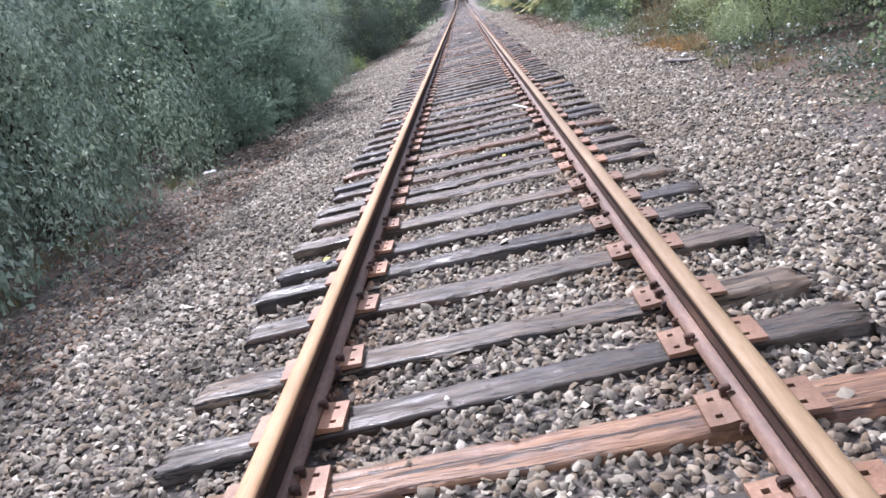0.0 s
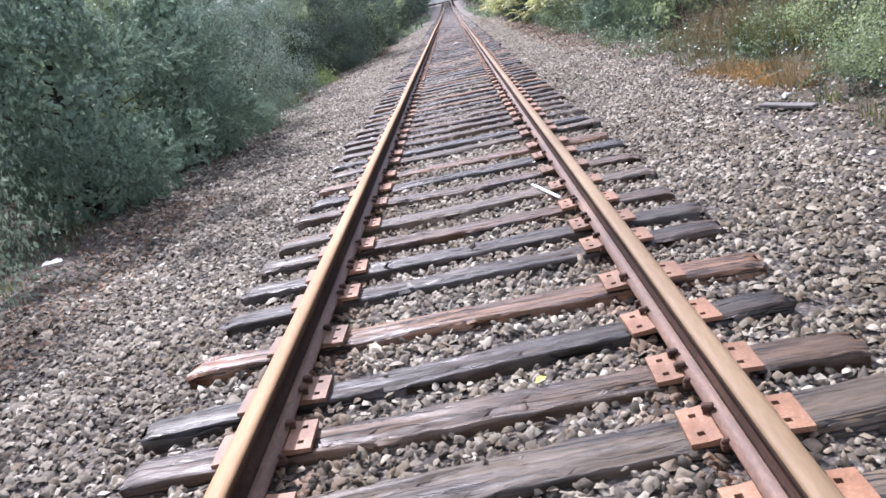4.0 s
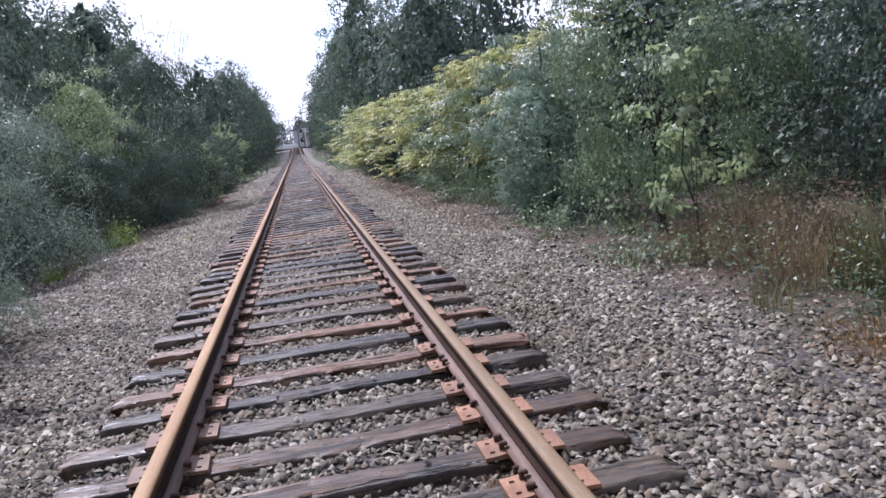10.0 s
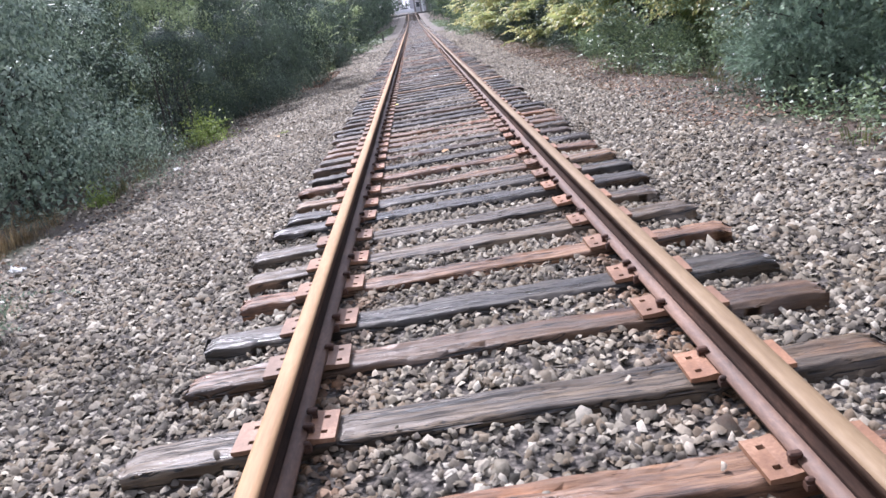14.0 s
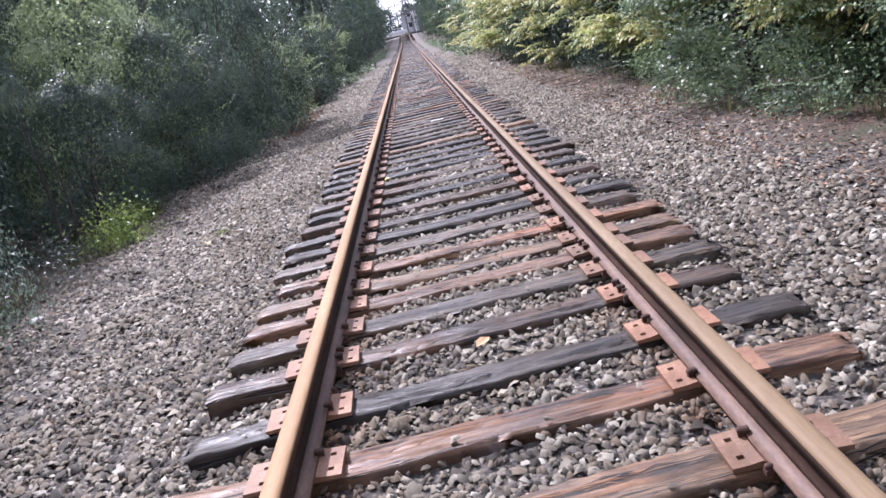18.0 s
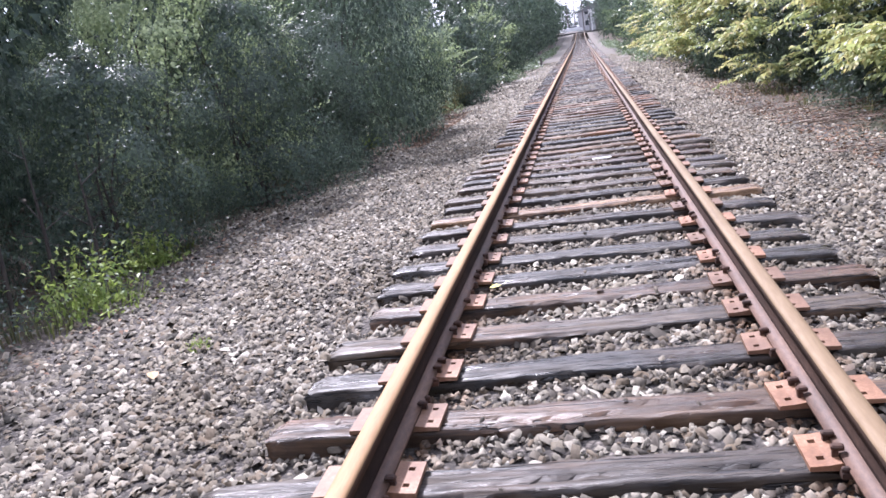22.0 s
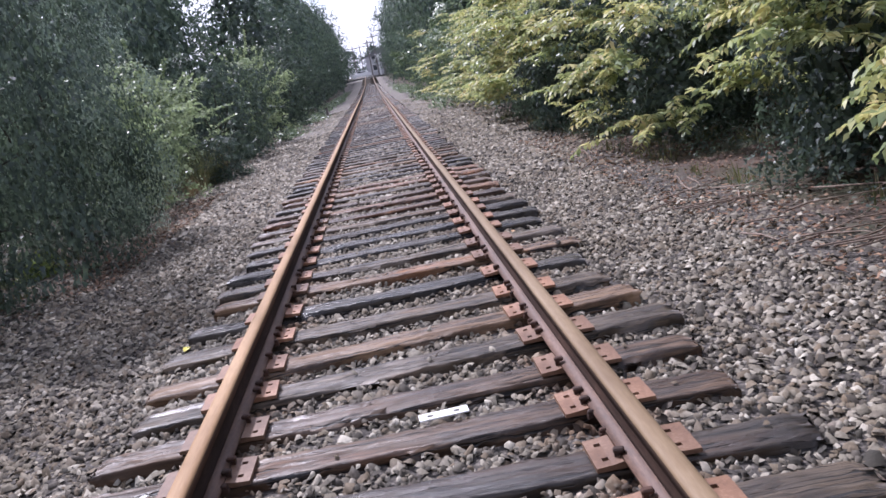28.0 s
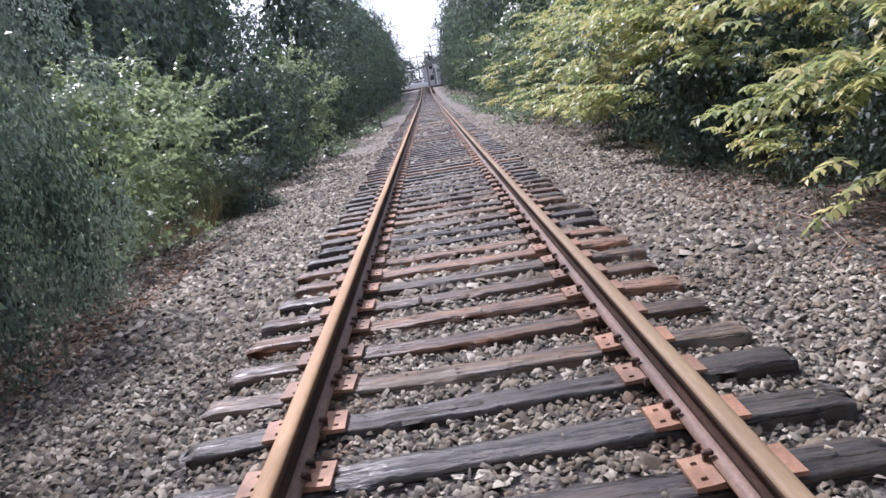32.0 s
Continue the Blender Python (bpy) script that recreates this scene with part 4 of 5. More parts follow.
def knotweed(seed, nominal, leaves=12000):
    me, wood = spray_crown(seed, *nominal, leaves)
    # inner leaves get a darker green to stand in for shade in the thicket
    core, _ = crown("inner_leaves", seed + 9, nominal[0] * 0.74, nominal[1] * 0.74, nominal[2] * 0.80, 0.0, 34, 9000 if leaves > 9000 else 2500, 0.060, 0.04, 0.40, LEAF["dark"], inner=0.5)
    root = new("knotweed_thicket")
    for cane in wood:
        child("cane", cane, root)
    child("inner_leaves", core, root, "inner leaves, darker green in place of shade")
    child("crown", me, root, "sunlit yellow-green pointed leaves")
    root["nominal"] = nominal
    return tagged(root, "arching yellow-green thicket of pointed leaves beside the ballast", "shrub", "thickets along the verge")


def blades(n, rx, ry, h, width, seed, kinds):
    """Arching grass blades, three quads long each."""
    r = np.random.default_rng(seed)
    a = r.uniform(0, 2 * np.pi, n)
    q = np.sqrt(r.random(n))
    b = np.stack([np.cos(a) * q * rx, np.sin(a) * q * ry, np.zeros(n)], 1)
    hh = h * r.uniform(0.5, 1.1, n) * (1 - 0.35 * q)
    lean = np.stack([np.cos(a), np.sin(a), np.zeros(n)], 1) * (r.uniform(0.1, 0.6, n) * hh)[:, None] + r.normal(0, 0.08, (n, 3)) * hh[:, None]
    sd = unit(np.cross(lean, (0, 0, 1)) + 1e-6) * width * 0.5
    v = []
    for u, w in ((0, 1), (0.4, 0.9), (0.75, 0.6), (1, 0.06)):
        p = b + lean * u * u + np.stack([np.zeros(n), np.zeros(n), hh * (u - 0.18 * u * u)], 1)
        v += [p - sd * w, p + sd * w]
    v = np.stack(v, 1)
    f = np.array([(0, 1, 3, 2), (2, 3, 5, 4), (4, 5, 7, 6)])
    return mesh_of(kinds, v.reshape(-1, 3), (f[None] + 8 * np.arange(n)[:, None, None]).reshape(-1, 4), LEAF[kinds])


PROTO = {}


def place(key, x, y, rx, ry, h):
    """A plant of that kind at x, y with its half widths and height; the first one is built, the others are copies."""
    if y > (0 if abs(x) > 11.2 or (abs(x) > 6.45 and key[:4] != "tree" and y > 24) else 44 if key.startswith("tree") else 50 if key.startswith("knot") else 43) and key + "_far" in PROTO:
        key += "_far"
    maker = PROTO[key]
    z = float(bed(x)) - 0.03 + float(rise(y))
    turn = float(rng.uniform(0, 360))
    first = key not in BUILT
    if first:
        BUILT[key] = maker()
    ob = BUILT[key]
    nr = ob["nominal"]
    sx = math.sqrt((rx * ry) / (nr[0] * nr[1]))
    m = pose(x, y, z, 0, 0, turn) @ Matrix.Diagonal((sx, sx, h / nr[2], 1))
    if first:
        ob.matrix_basis = m
    else:
        ob = copy_thing(ob, m)
        ob.scale = (sx, sx, h / nr[2])
    return ob


BUILT = {}
def leaf_rhombs(c, axis, normal, length, width):
    return leaf_quads(c, axis, normal, length, width, 0.10)


def shrub_kind(key, kind, seed, nominal, low, clumps, leaves, leaf, width, clump, trunks, label, category, **kw):
    """A near build of a plant with fine leaves, and a lighter one for far off."""
    fine = 1.0 if key.startswith("tree") else 0.64
    PROTO[key] = lambda: plant(kind, seed, nominal, low, clumps, int(leaves / fine ** 1.9), leaf * fine, width * fine, clump, 0.036, 7, trunks, label, category, form=leaf_darts if key[:4] in ("tree", "dark", "silv") else leaf_rhombs, **kw)
    PROTO[key + "_far"] = lambda: plant(kind, seed + 1, nominal, low, clumps, leaves // 3, leaf * 1.6, width * 1.8, clump, 0.06, 8, trunks, label, category, **kw)


shrub_kind("silver1", "silver", 21, (1.5, 1.9, 3.4), 0.0, 27, 13000, 0.064, 0.036, 0.60, 3, "bushy olive shrub with small silvery grey-green leaves", "shrub", shoots=26)
shrub_kind("silver2", "silver", 22, (1.5, 1.9, 3.2), 0.0, 25, 13000, 0.064, 0.036, 0.62, 3, "bushy olive shrub with glinting silvery leaves", "shrub", shoots=28)
shrub_kind("dark1", "dark", 31, (1.6, 2.0, 3.5), 0.0, 26, 12000, 0.068, 0.042, 0.62, 3, "dense dark green shrub on the verge", "shrub", shoots=20, inner=0.24)
shrub_kind("dark2", "dark", 32, (1.6, 2.0, 3.3), 0.0, 24, 12000, 0.068, 0.042, 0.66, 3, "dense shadowed dark green shrub on the verge", "shrub", shoots=22, inner=0.24)
shrub_kind("pale1", "pale", 41, (1.4, 1.7, 4.4), 0.1, 27, 11500, 0.072, 0.044, 0.62, 2, "slender tree with fresh pale green leaves", "tree", shoots=24, flat=0.5)
shrub_kind("vine1", "vine", 51, (1.3, 1.8, 3.3), 0.0, 20, 11000, 0.070, 0.044, 0.52, 3, "vine-covered shrub with glossy green leaves", "shrub", shoots=24, droop=0.6, inner=0.10)
shrub_kind("tree1", "tree", 61, (2.3, 2.4, 8.5), 0.2, 36, 13000, 0.125, 0.085, 1.10, 1, "tall dark green tree behind the verge shrubs", "tree")
shrub_kind("tree2", "tree", 62, (2.5, 2.5, 9.0), 0.3, 34, 13000, 0.125, 0.085, 1.20, 1, "tall broad-leaved tree with a dark uneven crown", "tree")
shrub_kind("tree3", "dark", 63, (2.2, 2.4, 6.5), 0.0, 34, 12000, 0.12, 0.08, 1.05, 2, "bushy green tree reaching down to the verge", "tree")
PROTO["sapling1"] = lambda: plant("pale", 65, (0.40, 0.45, 2.6), 0.4, 14, 560, 0.105, 0.070, 0.22, 0.018, 5, 1, "slim sapling with large bright pale green leaves", "sapling", inner=0.0, flat=0.5, droop=0.5, form=leaf_rhombs)
shrub_kind("red1", "red", 64, (0.6, 0.7, 1.6), 0.0, 14, 1200, 0.08, 0.045, 0.3, 1, "small shrub with dull red leaves among the thickets", "shrub")
PROTO["pine1"] = lambda: pine(71, (1.6, 1.7, 4.2))
PROTO["knot1_far"] = lambda: knotweed(83, (1.7, 2.1, 3.3), 4000)
PROTO["knot2_far"] = PROTO["knot1_far"]
PROTO["knot1"] = lambda: knotweed(81, (1.7, 2.1, 3.3))
PROTO["knot2"] = lambda: knotweed(82, (1.7, 2.1, 3.3))

# left verge, from near to far
for key, x, y, rx, ry, h in (
    ("silver2", -5.7, 3.0, 1.9, 2.3, 4.6), ("silver1", -5.2, 6.3, 1.8, 2.0, 5.4), ("silver2", -5.15, 9.3, 1.75, 1.6, 5.3), ("dark1", -6.6, 11.9, 1.2, 1.4, 3.8),
    ("pine1", -4.9, 13.9, 1.9, 1.7, 4.6), ("pine1", -4.35, 16.6, 1.7, 1.5, 3.7), ("silver1", -4.25, 19.0, 1.15, 1.5, 2.7), ("pale1", -6.3, 18.3, 1.5, 1.7, 4.6),
    ("dark1", -6.3, 21.6, 1.5, 1.7, 3.6), ("silver2", -5.45, 24.9, 1.7, 1.9, 3.3), ("dark2", -6.4, 28.6, 1.5, 1.7, 4.2),
    ("pale1", -5.7, 33.2, 1.6, 1.9, 4.5), ("dark2", -4.95, 30.3, 1.1, 1.3, 2.3), ("dark1", -4.45, 33.0, 1.2, 1.4, 2.9), ("dark1", -4.4, 35.4, 1.35, 1.4, 2.7), ("dark2", -6.7, 36.0, 1.6, 1.9, 4.6), ("dark2", -4.5, 37.4, 1.9, 2.1, 5.4), ("silver1", -4.5, 40.2, 1.4, 1.9, 4.2),
    ("pale1", -4.6, 43.2, 1.2, 1.6, 2.6), ("pale1", -5.0, 47.4, 1.3, 1.8, 2.9), ("dark2", -3.35, 46.0, 0.65, 0.8, 1.05), ("dark2", -4.5, 51.5, 1.3, 1.9, 3.0), ("dark1", -4.8, 55.8, 1.4, 2.0, 3.4),
    ("pale1", -4.8, 60.5, 1.4, 2.0, 3.6), ("dark2", -4.8, 66.0, 1.6, 2.2, 3.8), ("dark1", -4.8, 73, 1.7, 2.5, 4.2),
):
    slim = 1.0 if y < 12 else 0.86
    place(key, x + (1 - slim) * rx, y, rx * slim, ry * slim, h)
# right verge
for key, x, y, rx, ry, h in (
    ("vine1", 5.2, 4.5, 1.6, 2.0, 3.6), ("vine1", 4.9, 8.0, 1.4, 1.8, 3.6), ("pale1", 4.25, 11.4, 0.75, 0.9, 2.4), ("dark2", 5.9, 12.6, 1.5, 2.0, 4.0), ("dark1", 6.3, 15.2, 1.2, 1.5, 2.8),
    ("vine1", 4.4, 19.6, 1.2, 1.5, 3.8), ("pine1", 3.95, 22.9, 1.1, 1.2, 2.9), ("vine1", 4.9, 25.4, 1.4, 1.8, 2.6), ("vine1", 4.05, 28.4, 1.3, 1.8, 2.3), ("knot1", 5.6, 27.3, 1.7, 1.8, 4.0), ("knot2", 5.3, 30.4, 1.6, 1.8, 3.7), ("dark2", 6.9, 17.6, 1.6, 2.0, 4.6),
    # the dark2 at y 37.2 is added: dark leaves fill a shaded hollow
    ("knot1", 4.9, 32.2, 1.8, 2.0, 3.5), ("knot2", 4.5, 35.0, 1.7, 1.8, 3.2), ("dark2", 5.4, 37.2, 1.1, 1.3, 3.2), ("knot1", 4.45, 39.6, 1.75, 2.1, 3.2), ("knot2", 4.1, 43.4, 1.75, 2.2, 3.4),
    ("knot1", 4.2, 47.2, 1.8, 2.3, 3.4), ("knot2", 4.3, 51.5, 1.8, 2.4, 3.3), ("knot1", 4.4, 56.5, 1.8, 2.5, 3.6), ("vine1", 4.6, 62, 1.7, 2.4, 3.8), ("knot2", 4.5, 67, 1.8, 2.5, 3.6), ("vine1", 4.6, 73, 1.8, 2.6, 4.0),
    ("knot2", 6.5, 29.6, 1.8, 2.0, 4.2), ("knot1", 6.5, 33.8, 1.8, 2.0, 3.9), ("knot2", 6.4, 37.4, 1.7, 2.0, 3.7), ("red1", 6.0, 39.4, 0.6, 0.7, 3.9), ("dark2", 6.2, 42.0, 1.6, 2.0, 3.4), ("dark1", 6.2, 46.5, 1.6, 2.0, 3.4),
):
    place(key, x, y, rx, ry, h)
# taller trees behind both verges
for i, y in enumerate(np.arange(2, 80, 5.6)):
    place(("tree1", "tree2", "tree3")[i % 3], -9.9 + rng.normal(0, 0.6), y + rng.normal(0, 0.8), 2.4, 2.5, rng.uniform(6.2, 7.4) if y < 26 else rng.uniform(9.0, 11.5))
    tall = 6.2 if y < 24 else 4.0 if y < 48 else 5.4 if y < 54 else 10.0 if y < 70 else 12.5
    place(("tree2", "tree3", "tree1")[i % 3], 8.3 + rng.normal(0, 0.5), y + 1.5 + rng.normal(0, 0.8), 2.5, 2.5, tall * rng.uniform(0.9, 1.12))
for i, y in enumerate(np.arange(80, 186, 7.5)):
    place(("tree3", "tree1", "tree2")[i % 3], -6.6 + rng.normal(0, 0.4), y, 2.5, 3.0, (10.5 if y < 120 else 12.5) * rng.uniform(0.85, 1.1))
    place(("tree1", "tree3", "tree2")[i % 3], 6.5 + rng.normal(0, 0.4), y + 2, 2.6, 3.0, (14.0 if y < 112 else 12.8) * rng.uniform(0.88, 1.1))
place("sapling1", 3.95, 18.1, 0.40, 0.45, 2.5)
# a second, deeper row of trees
for i, y in enumerate(np.arange(0, 84, 4.6)):
    place(("tree2", "tree1", "tree3")[i % 3], -13.4 + rng.normal(0, 0.6), y, 2.9, 2.9, rng.uniform(7.0, 8.2) if y < 26 else rng.uniform(9.5, 11.5))
    place(("tree3", "tree2", "tree1")[i % 3], 11.4 + rng.normal(0, 0.5), y + 2, 2.9, 2.9, (6.6 if y < 24 else 4.4 if y < 48 else 5.6 if y < 54 else 10.5) * rng.uniform(0.92, 1.1))
# a far wood closes the view beyond the crossing
for i, x in enumerate(np.arange(-46, 62, 6.0)):
    place(("tree1", "tree2", "tree3")[i % 3], x, 246 + 6 * (i % 2), 3.4, 3.4, rng.uniform(6.0, 8.5))


# ---- low growth along the verges ----
def tufts(name, spots, n, width, kind, label):
    """Grass tufts at (x, y, half width, height) spots, joined."""
    out = []
    for i, (x, y, r, hh) in enumerate(spots):
        me = blades(n, r, r * 1.3, hh, width, 900 + i + len(spots), kind)
        co = np.empty(len(me.vertices) * 3, np.float32)
        me.vertices.foreach_get("co", co)
        f = np.empty(len(me.loops), np.int32)
        me.loops.foreach_get("vertex_index", f)
        out.append((co.reshape(-1, 3) + np.array([x, y, float(bed(x)) - 0.03]), f.reshape(-1, 4)))
        bpy.data.meshes.remove(me)
    ob = new(name, mesh_of(name, *joined(out), LEAF[kind]))
    return tagged(ob, label, "grass", kind="stuff")


def along(x0, x1, y0, y1, n, r, h):
    return [(rng.uniform(x0, x1), rng.uniform(y0, y1), r * rng.uniform(0.6, 1.4), h * rng.uniform(0.5, 1.3)) for _ in range(n)]


tufts("verge_grass", along(-5.4, -3.9, 0, 70, 130, 0.16, 0.32) + along(3.0, 4.4, 2, 70, 110, 0.15, 0.30), 34, 0.010, "grass", "sparse green grass tufts along the ballast edge")
tufts("dry_grass", along(3.8, 5.0, 15.9, 18.6, 26, 0.34, 0.8) + along(3.3, 4.2, 9, 19, 20, 0.16, 0.32) + along(-5.0, -4.2, 20, 24, 14, 0.16, 0.4) + along(-4.3, -3.5, 44, 50, 10, 0.2, 0.6), 100, 0.006, "straw", "tall dry tan grass beside the ballast")
tufts("tall_grass", along(4.1, 5.1, 14.2, 16.1, 26, 0.30, 1.0) + [(-3.75, 45.3, 0.35, 1.2), (-3.5, 45.9, 0.3, 1.3), (-3.7, 46.8, 0.35, 1.3), (-3.9, 48.2, 0.3, 1.1), (-4.3, 50.0, 0.3, 1.2)], 170, 0.008, "grass", "tall green grass clump at the ballast edge")
tufts("dead_grass_mat", [(3.5 + rng.normal(0, 0.17), rng.uniform(12.4, 15.0), 0.30, rng.uniform(0.03, 0.09)) for _ in range(38)], 120, 0.010, "moss", "flattened orange dead grass on the verge")


def weeds(name, spots, per, leaf, kind, label):
    """Low leafy weeds; each spot is (x, y, half width, height)."""
    r = np.random.default_rng(len(spots) * 7 + 3)
    c, hh = [], []
    for x, y, rad, h in spots:
        d = r.normal(0, 0.45, (per, 2)) * rad
        c.append(np.stack([x + d[:, 0], y + d[:, 1], bed(x + d[:, 0]) + h * r.random(per) ** 1.3 * np.exp(-(d ** 2).sum(1) / rad ** 2)], 1))
    c = np.concatenate(c)
    n = len(c)
    ax = unit(r.normal(0, 1, (n, 3)) * np.array([1, 1, 0.4]) + np.array([0, 0, 0.25]))
    v, f = leaf_darts(c, ax, unit(r.normal(0, 0.5, (n, 3)) + np.array([0, 0, 1])), leaf * r.uniform(0.6, 1.3, n), leaf * 0.5 * r.uniform(0.7, 1.2, n))
    return tagged(new(name, mesh_of(name, v, f, LEAF[kind])), label, "weeds", "", "stuff")


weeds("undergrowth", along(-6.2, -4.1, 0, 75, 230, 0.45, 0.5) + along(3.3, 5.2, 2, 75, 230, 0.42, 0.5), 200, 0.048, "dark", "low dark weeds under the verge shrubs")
weeds("leafy_weeds", along(3.6, 4.6, 12.4, 18.0, 18, 0.42, 0.7) + along(-4.5, -4.0, 43, 50, 8, 0.3, 0.6), 300, 0.040, "vine", "pale leafy weeds among the dry grass")
weeds("dry_brush", along(3.8, 5.0, 16.0, 18.6, 26, 0.40, 0.75), 260, 0.034, "straw", "brittle tan brush and dead stalks")
weeds("far_weeds", along(-3.5, -2.6, 56, 188, 150, 0.5, 0.35) + along(2.2, 3.4, 56, 188, 150, 0.5, 0.4), 60, 0.13, "vine", "low green weeds creeping over the distant ballast edge")
weeds("vine_skirt", along(3.1, 3.9, 17, 31, 22, 0.35, 0.40), 210, 0.052, "vine", "low glossy vine leaves creeping over the ballast edge")
for wx, wy, wr, wh in ((-3.95, 28.4, 0.50, 0.56), (-4.25, 29.9, 0.35, 0.40), (-4.3, 38.6, 0.3, 0.3), (-2.35, 27.1, 0.09, 0.06), (-4.1, 24.0, 0.2, 0.3)):
    clump = blades(60 if wr > 0.2 else 40, wr, wr, wh * 0.6, 0.012, int(wx * 10 + wy * 7), "weed")
    tuft = new("weed_clump")
    tuft.matrix_basis = pose(wx, wy, float(bed(wx)) - 0.03)
    tagged(tuft, "bright green leafy weed clump on the ballast edge", "weed", "weed clumps")
    tagged(child("grass_blade", clump, tuft), "arching green blades", kind="stuff")
    r_ = np.random.default_rng(int(wy * 10))
    n_ = 900 if wr > 0.2 else 310
    ls_ = min(1.0, wr / 0.3)
    d_ = r_.normal(0, 0.42, (n_, 3)) * np.array([wr, wr, wh])
    d_[:, 2] = np.abs(d_[:, 2])
    tagged(child("leaf_spray", mesh_of("leaf_spray", *leaf_quads(d_, unit(r_.normal(0, 1, (n_, 3)) + np.array([0, 0, 0.4])), unit(r_.normal(0, 0.5, (n_, 3)) + np.array([0, 0, 1])), 0.06 * ls_ * r_.uniform(0.6, 1.3, n_), 0.026 * ls_ * r_.uniform(0.7, 1.3, n_)), LEAF["weed"]), tuft), "fresh bright green leaves", kind="stuff")

# dead leaves blown over the verge and the edges of the bed
nl = 15000
lx = np.where(rng.random(nl) < 0.55, -3.2 - np.abs(rng.normal(0, 0.9, nl)), 2.7 + np.abs(rng.normal(0, 0.8, nl)))
ly = rng.uniform(0, 62, nl)
lx[4200:8200] = 2.35 + np.abs(rng.normal(0, 0.8, 4000))
ly[4200:8200] = rng.uniform(22, 42, 4000)
ly[:4200] = rng.uniform(0, 13, 4200)
lx[:4200] = -2.6 - np.abs(rng.normal(0, 1.0, 4200))
lx[8200:10400] = -2.75 - np.abs(rng.normal(0, 0.5, 2200))
ly[8200:10400] = rng.uniform(36.5, 43, 2200)
lc = np.stack([lx, ly, bed(lx) + rolling(lx, ly) + rng.uniform(0.0, 0.02, nl)], 1)
la = unit(np.stack([rng.normal(0, 1, nl), rng.normal(0, 1, nl), rng.normal(0, 0.15, nl)], 1))
dead = new("fallen_leaves", mesh_of("fallen_leaves", *leaf_quads(lc, la, unit(rng.normal(0, 0.3, (nl, 3)) + np.array([0, 0, 1])), 0.045 * rng.uniform(0.6, 1.4, nl), 0.026 * rng.uniform(0.6, 1.4, nl)), LEAF["litter"]))
tagged(dead, "brown dead leaves scattered on the verge", "leaves", kind="stuff")

# ---- loose things on and beside the track ----
def slab(name, x, y, z, lx, ly, lz, rz, material, label, category, tilt=(0, 0), bevel=0.003, group=""):
    ob = part(name, box_bm(-lx / 2, lx / 2, -ly / 2, ly / 2, 0, lz, bevel=bevel), material)
    ob.matrix_basis = pose(x, y, z, tilt[0], tilt[1], rz)
    return tagged(ob, label, category, group)


slab("white_stick", 0.555, 9.51, 0.004, 0.020, 0.58, 0.012, 12.6, WHITE, "thin white painted wooden batten lying across the ties", "stick", (-1.5, 0))
slab("white_stub", 0.61, 15.75, -0.035, 0.020, 0.11, 0.020, 8, WHITE, "short white broken stick in the ballast", "stick", (58, 0))


def scrap(name, x, y, w, l, rz, label, seed):
    """A crumpled scrap of white litter, a few millimetres thick."""
    bm = bmesh.new()
    bmesh.ops.create_grid(bm, x_segments=5, y_segments=4, size=0.5)
    r = np.random.default_rng(seed)
    for v in bm.verts:
        v.co.x, v.co.y, v.co.z = v.co.x * w + r.normal(0, w * 0.05), v.co.y * l + r.normal(0, l * 0.05), abs(r.normal(0, 0.02)) + 0.006
    got = bmesh.ops.extrude_face_region(bm, geom=bm.faces[:])
    for v in got["geom"]:
        if isinstance(v, bmesh.types.BMVert):
            v.co.z += 0.004
    bmesh.ops.recalc_face_normals(bm, faces=bm.faces)
    ob = part(name, bm, PAPER)
    ob.matrix_basis = pose(x, y, float(bed(x)) + 0.004, 0, 0, rz)
    return tagged(ob, label, "litter", "scraps of litter")


scrap("litter_scrap", -3.92, 11.26, 0.17, 0.10, 20, "crumpled white scrap of litter on the stones", 1)
scrap("litter_scrap", -3.64, 20.98, 0.13, 0.08, -15, "small white scrap of litter on the stones", 2)
scrap("litter_scrap", 3.30, 24.10, 0.20, 0.04, 60, "long white strip of litter by the weeds", 3)
scrap("litter_scrap", 3.06, 11.75, 0.13, 0.06, 10, "pale scrap of litter on dead grass", 4)
scrap("litter_scrap", -3.56, 25.36, 0.10, 0.07, 40, "small white scrap of litter on the stones", 5)

plank = part("plank", box_bm(-0.25, 0.25, -0.05, 0.05, 0, 0.03, bevel=0.006), POLEWOOD)
plank.matrix_basis = pose(2.90, 11.30, float(bed(2.9)) + 0.005, 0, 2, -52)
tagged(plank, "weathered dark wooden plank lying on the verge stones", "plank")

# the loose bright plate with two holes
bm = bmesh.new()
ux, uy = (-0.10, -0.066, -0.040, 0.040, 0.066, 0.10), (-0.028, -0.011, 0.011, 0.028)
cellv = {(i, j, k): bm.verts.new((x, y, k * 0.006)) for i, x in enumerate(ux) for j, y in enumerate(uy) for k in (0, 1)}
solid = {(i, j) for i in range(5) for j in range(3)} - {(1, 1), (3, 1)}
